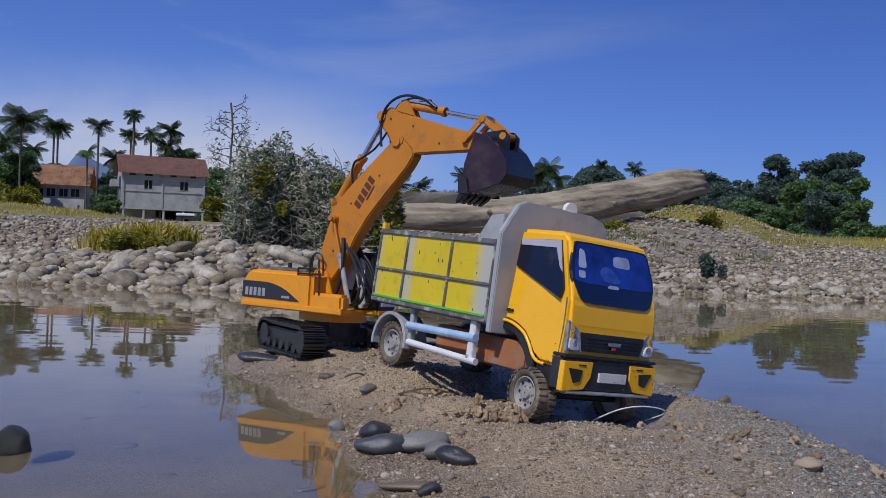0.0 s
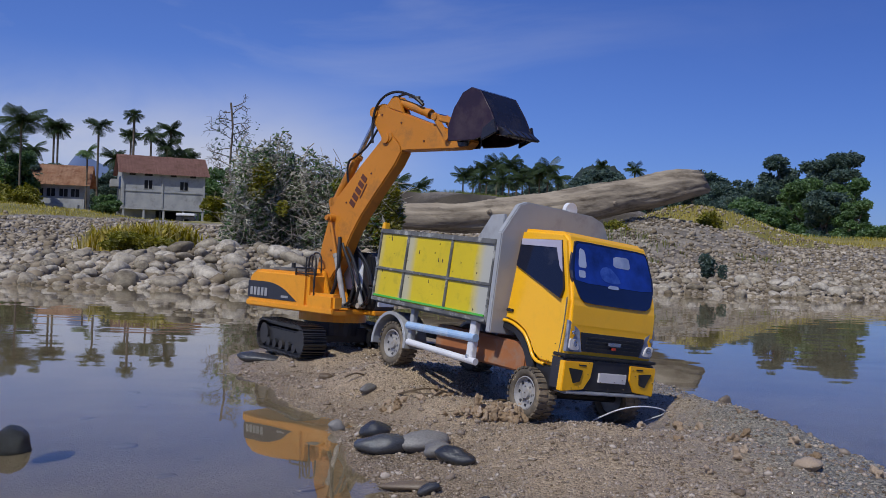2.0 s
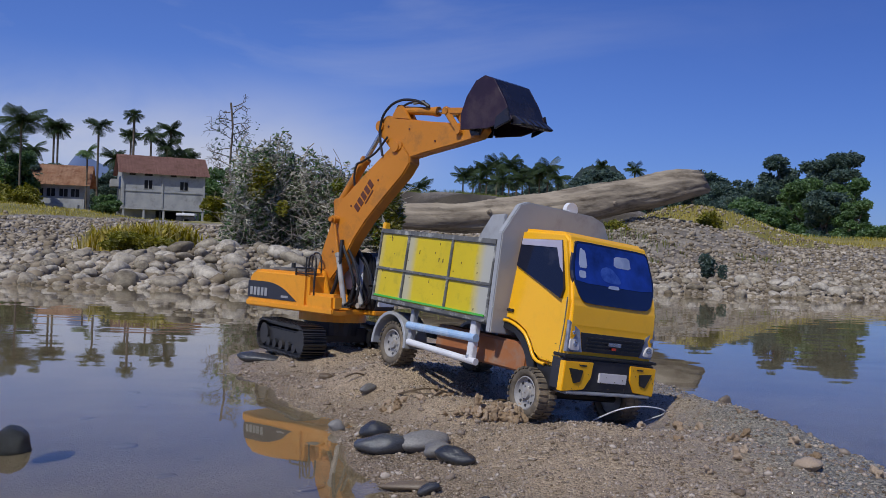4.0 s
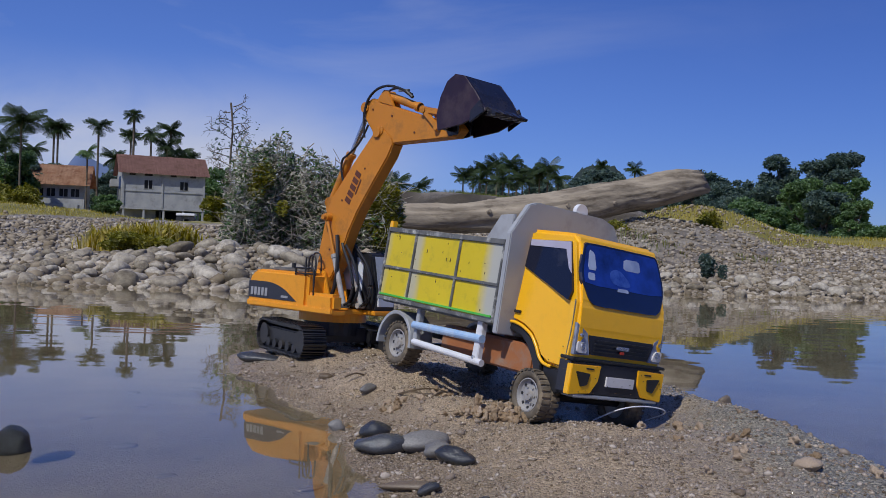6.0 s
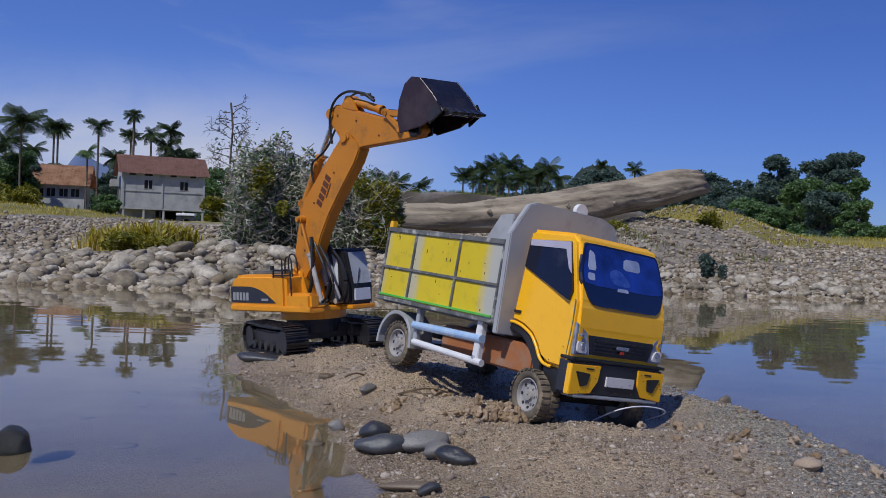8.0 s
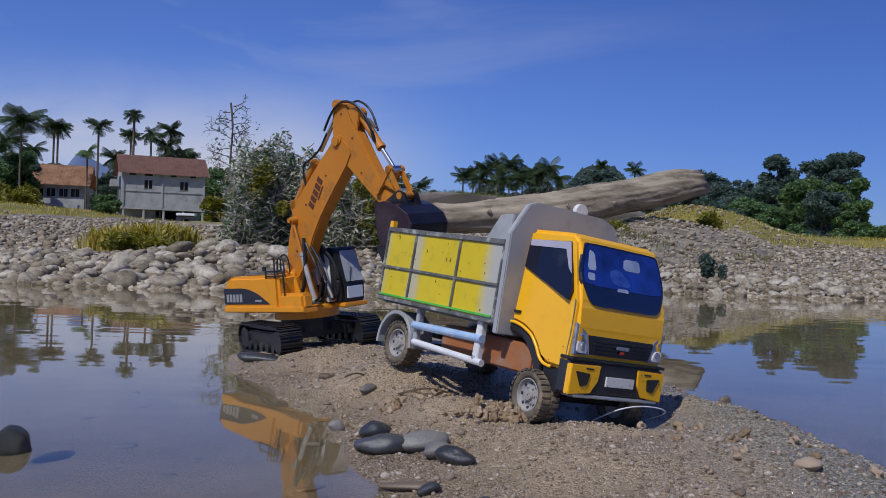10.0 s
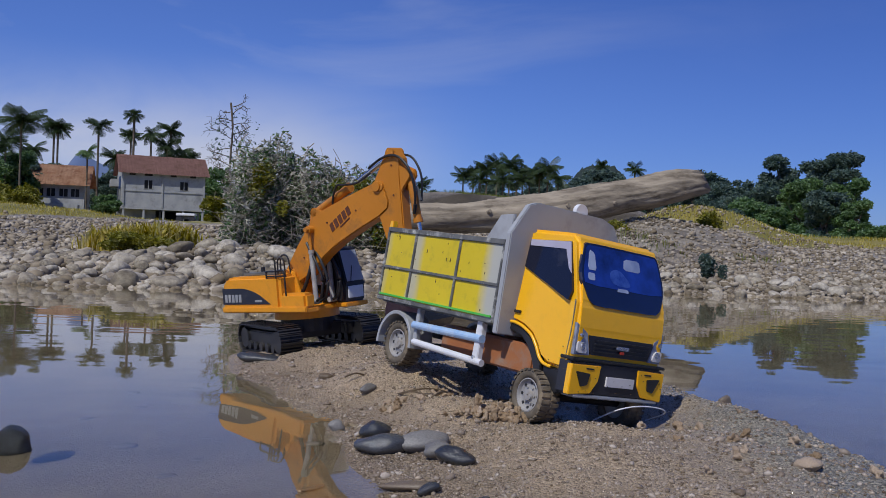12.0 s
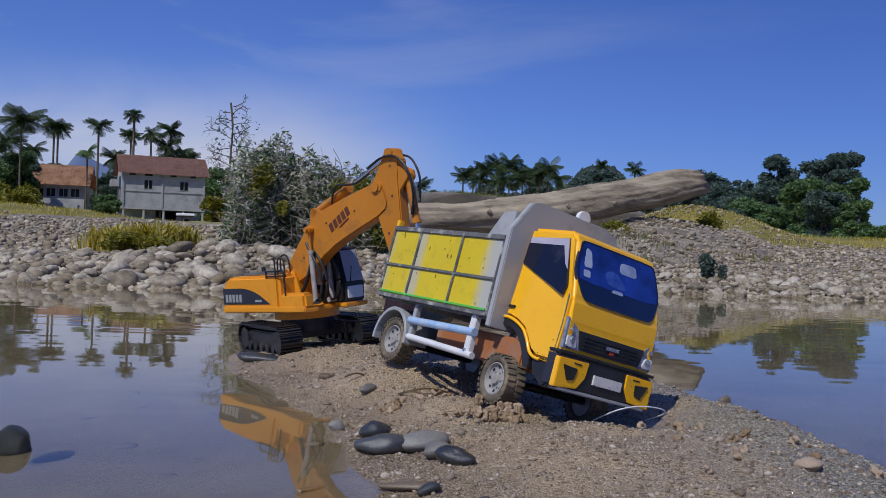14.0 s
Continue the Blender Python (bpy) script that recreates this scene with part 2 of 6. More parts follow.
M_grassy = leafy("dry_yellow_grass", (0.38, 0.33, 0.04), (0.62, 0.50, 0.11), 0.4, 0.5)
M_grassgreen = leafy("rough_green_grass", (0.10, 0.14, 0.03), (0.24, 0.25, 0.05), 0.35, 0.4)
M_wall = surf("weathered_grey_boards", (0.29, 0.30, 0.31), (0.41, 0.41, 0.41), 1.2, 0.85, dirt=(0.16, 0.16, 0.15), dscale=1.0, damount=0.6)
M_roof = surf("faded_red_roof", (0.25, 0.13, 0.105), (0.33, 0.18, 0.145), 1.5, 0.7, dirt=(0.16, 0.09, 0.06), dscale=1.4, damount=0.6)
M_rustroof = surf("rusty_tin_roof", (0.34, 0.16, 0.08), (0.54, 0.33, 0.21), 1.1, 0.75, dirt=(0.20, 0.06, 0.03), dscale=1.6, damount=0.8)
# near-black colour for the shade inside windows, vents and under the floor
M_darkin = surf("dark_opening_shade", (0.012, 0.012, 0.013), (0.02, 0.02, 0.02), 3, 0.8)
M_bluewin = surf("blue_shutter", (0.03, 0.06, 0.16), (0.04, 0.08, 0.2), 3, 0.6)
M_hill = surf("far_forest_hill", (0.012, 0.024, 0.024), (0.028, 0.046, 0.036), 0.06, 0.95, 1.0, 0.25)
# the air's blue haze is painted into the mountain's base colour
M_mount = surf("haze_tinted_far_mountain", (0.09, 0.13, 0.24), (0.10, 0.145, 0.26), 0.01, 1.0)


def ground_material():
    """One ground: wet sand and gravel by the water, pale gravel banks, grass beyond, by place and height."""
    m = bpy.data.materials.new("ground_sand_gravel_grass")
    m.use_nodes = True
    n, l = m.node_tree.nodes, m.node_tree.links
    b = n["Principled BSDF"]
    co = n.new("ShaderNodeTexCoord")

    def noise_of(scale, detail=8, rough=0.6):
        t = n.new("ShaderNodeTexNoise")
        t.inputs["Scale"].default_value, t.inputs["Detail"].default_value, t.inputs["Roughness"].default_value = scale, detail, rough
        l.new(co.outputs["Object"], t.inputs["Vector"])
        return t.outputs["Fac"]

    def ramp(src, p0, p1, c0, c1):
        r = n.new("ShaderNodeValToRGB")
        r.color_ramp.elements[0].position, r.color_ramp.elements[1].position = p0, p1
        r.color_ramp.elements[0].color, r.color_ramp.elements[1].color = (*c0, 1), (*c1, 1)
        l.new(src, r.inputs["Fac"])
        return r.outputs["Color"]

    def mix(f, a, c):
        x = n.new("ShaderNodeMixRGB")
        for s, v in ((x.inputs["Fac"], f), (x.inputs["Color1"], a), (x.inputs["Color2"], c)):
            l.new(v, s)
        return x.outputs["Color"]

    def span(src, lo, hi):
        r = n.new("ShaderNodeMapRange")
        r.inputs["From Min"].default_value, r.inputs["From Max"].default_value = lo, hi
        l.new(src, r.inputs["Value"])
        return r.outputs["Result"]

    sp = n.new("ShaderNodeSeparateXYZ")
    l.new(co.outputs["Object"], sp.inputs["Vector"])
    vo = n.new("ShaderNodeTexVoronoi")
    vo.inputs["Scale"].default_value = 380
    l.new(co.outputs["Object"], vo.inputs["Vector"])
    vh = n.new("ShaderNodeSeparateXYZ")
    l.new(vo.outputs["Color"], vh.inputs["Vector"])
    sand = ramp(noise_of(7), 0.3, 0.72, (0.27, 0.187, 0.112), (0.60, 0.435, 0.270))
    grain = ramp(vh.outputs["X"], 0.0, 1.0, (0.115, 0.090, 0.062), (0.70, 0.56, 0.40))
    x = n.new("ShaderNodeMixRGB")
    x.inputs["Fac"].default_value = 0.5
    l.new(sand, x.inputs["Color1"])
    l.new(grain, x.inputs["Color2"])
    near = x.outputs["Color"]
    # grey wet grit thrown up along the outer edge
    grit = ramp(vh.outputs["Y"], 0.0, 1.0, (0.085, 0.080, 0.066), (0.44, 0.40, 0.32))
    edge = n.new("ShaderNodeMath")
    edge.operation = "MULTIPLY_ADD"
    edge.inputs[1].default_value = 0.35
    l.new(noise_of(5), edge.inputs[0])
    l.new(sp.outputs["X"], edge.inputs[2])
    near = mix(span(edge.outputs["Value"], 0.42, 0.62), near, grit)
    # the silty river bed below the water line
    bed = ramp(noise_of(2.5), 0.3, 0.7, (0.15, 0.118, 0.078), (0.26, 0.205, 0.135))
    wet = n.new("ShaderNodeMixRGB")
    wet.blend_type = "MULTIPLY"
    wet.inputs["Fac"].default_value = 1.0
    wet.inputs["Color2"].default_value = (0.72, 0.72, 0.73, 1)
    l.new(near, wet.inputs["Color1"])
    near = mix(span(sp.outputs["Z"], 0.006, 0.026), wet.outputs["Color"], near)
    near = mix(span(sp.outputs["Z"], -0.012, 0.004), bed, near)
    v2 = n.new("ShaderNodeTexVoronoi")
    v2.inputs["Scale"].default_value = 11
    l.new(co.outputs["Object"], v2.inputs["Vector"])
    v2s = n.new("ShaderNodeSeparateXYZ")
    l.new(v2.outputs["Color"], v2s.inputs["Vector"])
    gravel = mix(span(noise_of(1.3), 0.35, 0.65), ramp(v2s.outputs["X"], 0, 1, (0.10, 0.085, 0.065), (0.42, 0.37, 0.30)), ramp(v2s.outputs["Y"], 0, 1, (0.12, 0.095, 0.07), (0.38, 0.32, 0.24)))
    gravel = mix(span(sp.outputs["Z"], 0.0, 0.05), bed, gravel)
    far = mix(span(sp.outputs["Y"], 4.0, 4.6), near, gravel)
    grass = ramp(noise_of(0.9), 0.3, 0.7, (0.13, 0.13, 0.02), (0.34, 0.27, 0.055))
    at = n.new("ShaderNodeAttribute")
    at.attribute_name = "grass"
    far = mix(span(at.outputs["Fac"], 0.35, 0.65), far, grass)
    ae = n.new("ShaderNodeAttribute")
    ae.attribute_name = "earth"
    far = mix(span(ae.outputs["Fac"], 0.0, 1.0), far, ramp(noise_of(3.5), 0.3, 0.7, (0.028, 0.022, 0.013), (0.068, 0.052, 0.030)))
    l.new(far, b.inputs["Base Color"])
    # wet sheen near the water line, drier higher up
    ro = n.new("ShaderNodeMapRange")
    ro.inputs["From Min"].default_value, ro.inputs["From Max"].default_value = 0.0, 0.035
    ro.inputs["To Min"].default_value, ro.inputs["To Max"].default_value = 0.2, 0.55
    l.new(sp.outputs["Z"], ro.inputs["Value"])
    l.new(ro.outputs["Result"], b.inputs["Roughness"])
    b.inputs["Specular IOR Level"].default_value = 0.6
    hs = n.new("ShaderNodeMath")
    hs.operation = "MULTIPLY_ADD"
    hs.inputs[1].default_value = -0.7
    l.new(vo.outputs["Distance"], hs.inputs[0])
    l.new(noise_of(130, 10, 0.75), hs.inputs[2])
    bp = n.new("ShaderNodeBump")
    bp.inputs["Strength"].default_value, bp.inputs["Distance"].default_value = 1.0, 0.005
    l.new(hs.outputs["Value"], bp.inputs["Height"])
    l.new(bp.outputs["Normal"], b.inputs["Normal"])
    return m


def water_material():
    m = bpy.data.materials.new("still_river_water")
    m.use_nodes = True
    n, l = m.node_tree.nodes, m.node_tree.links
    b = n["Principled BSDF"]
    b.inputs["Base Color"].default_value = (0.62, 0.66, 0.66, 1)
    b.inputs["Transmission Weight"].default_value = 1.0
    b.inputs["IOR"].default_value = 1.33
    b.inputs["Roughness"].default_value = 0.015
    co = n.new("ShaderNodeTexCoord")
    mp = n.new("ShaderNodeMapping")
    mp.inputs["Scale"].default_value = (0.55, 1.6, 1.0)
    l.new(co.outputs["Object"], mp.inputs["Vector"])
    a = n.new("ShaderNodeTexNoise")
    a.inputs["Scale"].default_value, a.inputs["Detail"].default_value = 5.0, 1
    l.new(mp.outputs["Vector"], a.inputs["Vector"])
    c = n.new("ShaderNodeTexNoise")
    c.inputs["Scale"].default_value, c.inputs["Detail"].default_value = 0.9, 3
    l.new(co.outputs["Object"], c.inputs["Vector"])
    r = n.new("ShaderNodeMapRange")
    r.inputs["From Min"].default_value, r.inputs["From Max"].default_value = 0.35, 0.7
    l.new(c.outputs["Fac"], r.inputs["Value"])
    mu = n.new("ShaderNodeMath")
    mu.operation = "MULTIPLY"
    l.new(a.outputs["Fac"], mu.inputs[0])
    l.new(r.outputs["Result"], mu.inputs[1])
    bp = n.new("ShaderNodeBump")
    bp.inputs["Strength"].default_value, bp.inputs["Distance"].default_value = 0.06, 0.02
    l.new(mu.outputs["Value"], bp.inputs["Height"])
    l.new(bp.outputs["Normal"], b.inputs["Normal"])
    return m


M_ground = ground_material()
M_water = water_material()


# ---- mesh helpers ----
def obj(name, bm, material, smooth=False):
    me = bpy.data.meshes.new(name)
    bm.normal_update()
    bm.to_mesh(me)
    bm.free()
    if smooth:
        me.polygons.foreach_set("use_smooth", [True] * len(me.polygons))
    me.materials.append(material)
    return new(name, me)


def part(name, bm, material, parent, label="", smooth=False):
    ob = obj(name, bm, material, smooth)
    ob.parent = parent
    if label:
        ob["label"] = label
    return ob


def same(ob, parent, m):
    """Another piece on the same mesh."""
    c = new(ob.name.split(".")[0], ob.data)
    c.parent, c.matrix_basis = parent, m
    return c


def bevel(bm, w, seg=2):
    bmesh.ops.bevel(bm, geom=bm.edges[:], offset=w, segments=seg, affect="EDGES", clamp_overlap=True)
    return bm


def box(x0, x1, y0, y1, z0, z1, w=0.0, bm=None):
    b = bmesh.new()
    bmesh.ops.create_cube(b, size=1)
    for v in b.verts:
        v.co = Vector(((x0 + x1) / 2 + v.co.x * (x1 - x0), (y0 + y1) / 2 + v.co.y * (y1 - y0), (z0 + z1) / 2 + v.co.z * (z1 - z0)))
    if w:
        bevel(b, w)
    return join(bm, b) if bm else b


def join(a, b):
    """Adds bmesh b to a."""
    me = bpy.data.meshes.new("tmp")
    b.to_mesh(me)
    b.free()
    a.from_mesh(me)
    bpy.data.meshes.remove(me)
    return a


def slab(profile, y0, y1, w=0.0, seg=2):
    """An (x, z) outline with thickness from y0 to y1."""
    b = bmesh.new()
    lo = [b.verts.new((x, y0, z)) for x, z in profile]
    hi = [b.verts.new((x, y1, z)) for x, z in profile]
    b.faces.new(lo)
    b.faces.new(hi[::-1])
    k = len(profile)
    for i in range(k):
        b.faces.new((lo[i], hi[i], hi[(i + 1) % k], lo[(i + 1) % k]))
    bmesh.ops.recalc_face_normals(b, faces=b.faces[:])
    if w:
        bevel(b, w, seg)
    return b


def plate(outline, x0, x1, w=0.0):
    """A (y, z) outline with thickness from x0 to x1."""
    b = slab(outline, x0, x1, w)
    for v in b.verts:
        v.co = Vector((v.co.y, v.co.x, v.co.z))
    bmesh.ops.recalc_face_normals(b, faces=b.faces[:])
    return b


def rod(a, c, r, seg=12, r2=None):
    b = bmesh.new()
    a, c = Vector(a), Vector(c)
    d = c - a
    bmesh.ops.create_cone(b, cap_ends=True, segments=seg, radius1=r, radius2=r if r2 is None else r2, depth=d.length,
                          matrix=Matrix.Translation((a + c) / 2) @ d.to_track_quat("Z", "Y").to_matrix().to_4x4())
    return b


def ring_solid(profile, seg=28):
    """A solid of revolution about y from (radius, y) points, closed."""
    b = bmesh.new()
    rows = []
    for i in range(seg):
        a = 2 * math.pi * i / seg
        rows.append([b.verts.new((r * math.cos(a), y, r * math.sin(a))) for r, y in profile])
    k = len(profile)
    for i in range(seg):
        for j in range(k):
            b.faces.new((rows[i][j], rows[(i + 1) % seg][j], rows[(i + 1) % seg][(j + 1) % k], rows[i][(j + 1) % k]))
    bmesh.ops.recalc_face_normals(b, faces=b.faces[:])
    return b


def tube(points, r, seg=8):
    """A bent tube through points."""
    b = bmesh.new()
    pts = [Vector(p) for p in points]
    # smooth the path
    fine = []
    for i in range(len(pts) - 1):
        p0, p1, p2, p3 = pts[max(i - 1, 0)], pts[i], pts[i + 1], pts[min(i + 2, len(pts) - 1)]
        for s in range(6):
            t = s / 6
            fine.append(0.5 * (2 * p1 + (p2 - p0) * t + (2 * p0 - 5 * p1 + 4 * p2 - p3) * t * t + (3 * p1 - p0 - 3 * p2 + p3) * t ** 3))
    fine.append(pts[-1])
    rows = []
    for i, p in enumerate(fine):
        d = fine[min(i + 1, len(fine) - 1)] - fine[max(i - 1, 0)]
        q = d.to_track_quat("Z", "Y").to_matrix()
        rows.append([b.verts.new(p + q @ Vector((r * math.cos(a), r * math.sin(a), 0))) for a in [2 * math.pi * k / seg for k in range(seg)]])
    for i in range(len(rows) - 1):
        for k in range(seg):
            b.faces.new((rows[i][k], rows[i][(k + 1) % seg], rows[i + 1][(k + 1) % seg], rows[i + 1][k]))
    b.faces.new(rows[0][::-1])
    b.faces.new(rows[-1])
    return b


def raw(name, verts, faces, material, smooth=False):
    me = bpy.data.meshes.new(name)
    me.from_pydata([tuple(v) for v in verts], [], faces)
    if smooth:
        me.polygons.foreach_set("use_smooth", [True] * len(me.polygons))
    me.materials.append(material)
    return me


# ---- ground ----
def hash2(ix, iy, seed):
    h = (ix * 374761393 + iy * 668265263 + seed * 974634721) & 0xFFFFFFFF
    h = ((h ^ (h >> 13)) * 1274126177) & 0xFFFFFFFF
    return ((h ^ (h >> 16)) & 0xFFFF) / 65535.0


def vnoise(x, y, seed=0):
    ix, iy = np.floor(x).astype(np.int64), np.floor(y).astype(np.int64)
    fx, fy = x - ix, y - iy
    fx, fy = fx * fx * (3 - 2 * fx), fy * fy * (3 - 2 * fy)
    a, b = hash2(ix, iy, seed), hash2(ix + 1, iy, seed)
    c, d = hash2(ix, iy + 1, seed), hash2(ix + 1, iy + 1, seed)
    return (a * (1 - fx) + b * fx) * (1 - fy) + (c * (1 - fx) + d * fx) * fy - 0.5


def fbm(x, y, octaves=4, seed=0):
    s, a = 0, 1.0
    for k in range(octaves):
        s = s + a * vnoise(x * 2 ** k, y * 2 ** k, seed + k)
        a *= 0.5
    return s


def smooth(lo, hi, v):
    t = np.clip((v - lo) / (hi - lo), 0, 1)
    return t * t * (3 - 2 * t)


BAR = [(-0.02, 0.95), (-0.045, 1.06), (-0.095, 1.24), (-0.16, 1.44), (-0.31, 1.78), (-0.435, 2.0), (-0.47, 2.24), (-0.31, 2.6), (-0.06, 2.75),
       (0.30, 2.45), (0.44, 1.90), (0.475, 1.69), (0.515, 1.555), (0.535, 1.365), (0.565, 1.17), (0.60, 0.9), (0.55, 0.5), (0.2, 0.3), (-0.04, 0.6)]


def bar_depth(x, y):
    """Distance inside the sand bar's outline, negative outside."""
    d = np.full(np.shape(x), 1e9)
    inside = np.zeros(np.shape(x), bool)
    for (x0, y0), (x1, y1) in zip(BAR, BAR[1:] + BAR[:1]):
        ex, ey = x1 - x0, y1 - y0
        t = np.clip(((x - x0) * ex + (y - y0) * ey) / (ex * ex + ey * ey), 0, 1)
        d = np.minimum(d, np.hypot(x - x0 - t * ex, y - y0 - t * ey))
        with np.errstate(divide="ignore", invalid="ignore"):
            cross = ((y0 > y) != (y1 > y)) & (x < ex * (y - y0) / (ey if ey else 1e-9) + x0)
        inside ^= cross
    return np.where(inside, d, -d)


def lump(x, y, cx, cy, sx, sy, turn=0.0):
    c, s = math.cos(turn), math.sin(turn)
    u, v = (x - cx) * c + (y - cy) * s, -(x - cx) * s + (y - cy) * c
    return np.exp(-(u / sx) ** 2 - (v / sy) ** 2)


def shore(x):
    """Where the far bank meets the water."""
    return 5.35 + 0.25 * np.sin(x * 1.1) * 0.5 + 1.5 * smooth(0.2, 1.6, x)


def terrain(x, y):
    x, y = np.asarray(x, float), np.asarray(y, float)
    sd = bar_depth(x, y) + 0.035 * fbm(x * 7, y * 7, 3, 5)
    bar = 0.003 + 0.030 * smooth(0.0, 0.26, sd) + 0.012 * smooth(0.0, 0.05, sd) * smooth(0.3, 0.45, x)
    bar = bar + 0.030 * lump(x, y, -0.10, 1.68, 0.16, 0.13) + 0.010 * lump(x, y, 0.02, 1.44, 0.10, 0.08) + 0.020 * lump(x, y, 0.44, 1.38, 0.05, 0.2, 0.25) + 0.006 * lump(x, y, 0.2, 1.1, 0.16, 0.12)
    bar = bar - 0.032 * lump(x, y, 0.25, 1.46, 0.10, 0.17, 0.64) - 0.014 * lump(x, y, 0.13, 1.34, 0.06, 0.05) - 0.012 * lump(x, y, 0.06, 1.60, 0.12, 0.16, 0.64)
    bar = bar + 0.008 * lump(x, y, -0.27, 2.10, 0.2, 0.2)
    bar = bar + 0.017 * lump(x, y, -0.07, 1.635, 0.08, 0.07) + 0.007 * lump(x, y, 0.125, 1.355, 0.06, 0.05) + 0.007 * lump(x, y, 0.08, 1.73, 0.05, 0.05)
    bar = bar + 0.008 * lump(x, y, -0.36, 2.08, 0.08, 0.14)
    bar = bar + 0.011 * fbm(x * 14, y * 14, 4, 9) + 0.003 * fbm(x * 45, y * 45, 2, 3)
    slope = -0.02 - 0.30 * smooth(0.0, 0.9, -sd) + 0.02 * fbm(x * 3, y * 3, 3, 4) * smooth(0.0, 0.3, -sd)
    shelf = np.where(sd > 0, bar, np.maximum(slope, 0.004 + sd * 0.22))
    # far bank: gravel shore that climbs, then level ground
    e = y - shore(x)
    climb = np.interp(e, [-2.5, -0.6, 0.0, 0.5, 2.0, 6.5, 9.0, 25, 120, 800], [-0.4, -0.12, -0.004, 0.06, 0.15, 0.42, 0.52, 0.86, 3.0, 14.0])
    right = np.interp(e, [-2.5, -0.6, 0.0, 0.5, 2.0, 5.0, 9.0, 25, 120, 800], [-0.4, -0.12, -0.004, 0.05, 0.15, 0.36, 0.55, 0.75, 2.6, 12.0])
    k = smooth(0.3, 2.2, x)
    bank = climb * (1 - k) + right * k
    amp = smooth(0.0, 3.0, e)
    bank = bank + amp * (0.05 * fbm(x * 0.9, y * 0.9, 4, 21) + 0.02 * fbm(x * 4, y * 4, 2, 31)) * np.where(e > 30, 3, 1)
    # gravel heap under the log, earth bank behind it, grassy ridge
    bank = bank + 0.40 * lump(x, y, 2.7, 11.7, 1.1, 1.0) + 0.24 * lump(x, y, 1.9, 10.4, 0.6, 0.6)
    bank = bank + 1.0 * smooth(23.0, 24.2, y + 0.3 * x) * smooth(-3.0, -1.0, x) * (1 - smooth(3.5, 7, x)) * (1 - smooth(40, 60, y))
    ridge = 0.55 * lump(x, y, 3.9, 14.6, 1.3, 1.2, -0.25) + 0.16 * lump(x, y, 6.2, 16.5, 2.2, 1.3, -0.2)
    bank = bank + 0.13 * lump(x, y, -1.35, 6.2, 0.7, 0.4) + 0.05 * lump(x, y, -2.6, 6.1, 0.6, 0.5)
    bank = bank + ridge + 0.30 * lump(x, y, -8.6, 18.0, 2.4, 1.8)
    bank = np.where(y > 3.6, bank, -0.4 + np.zeros_like(x))
    low = np.where(e > -2.4, np.maximum(shelf, bank), shelf)
    back = smooth(6.0, 9.0, -y) * 1.2 + smooth(14, 30, np.abs(x)) * (y < 30) * 0.9
    return low + np.where(e < 0, back, 0)


def grass_at(x, y):
    x, y = np.asarray(x, float), np.asarray(y, float)
    e = y - shore(x)
    left = smooth(0.25, 0.5, lump(x, y, -8.6, 18.0, 2.6, 2.2) + 0.3 * fbm(x * 0.7, y * 0.7, 3, 44))
    far = smooth(24, 34, e)
    ridge = smooth(0.25, 0.55, lump(x, y, 4.3, 14.4, 1.7, 1.3, -0.25) + lump(x, y, 6.4, 16.0, 2.4, 1.5, -0.2) + 0.6 * fbm(x * 1.2, y * 1.2, 3, 8))
    patch = smooth(0.22, 0.5, fbm(x * 0.8, y * 0.8, 3, 77)) * smooth(2, 4, e) * (x > 0.8)
    return np.clip(np.maximum.reduce([left, far, ridge * (e > 4), patch * 0.6]), 0, 1)


def earth_at(x, y):
    """Bare cut face of the earth bank behind the log, and the damp soil of the right-hand shore."""
    k = y + 0.3 * x
    face = smooth(22.6, 23.1, k) * (1 - smooth(24.1, 24.5, k)) * smooth(-3.2, -2.2, x) * (1 - smooth(4, 6, x))
    e = y - shore(x)
    soil = smooth(0.0, 0.1, e) * (1 - smooth(0.5, 1.3, e + 0.5 * fbm(x * 2, y * 2, 3, 61))) * smooth(0.9, 1.6, x)
    return np.clip(face + 0.8 * soil, 0, 1)


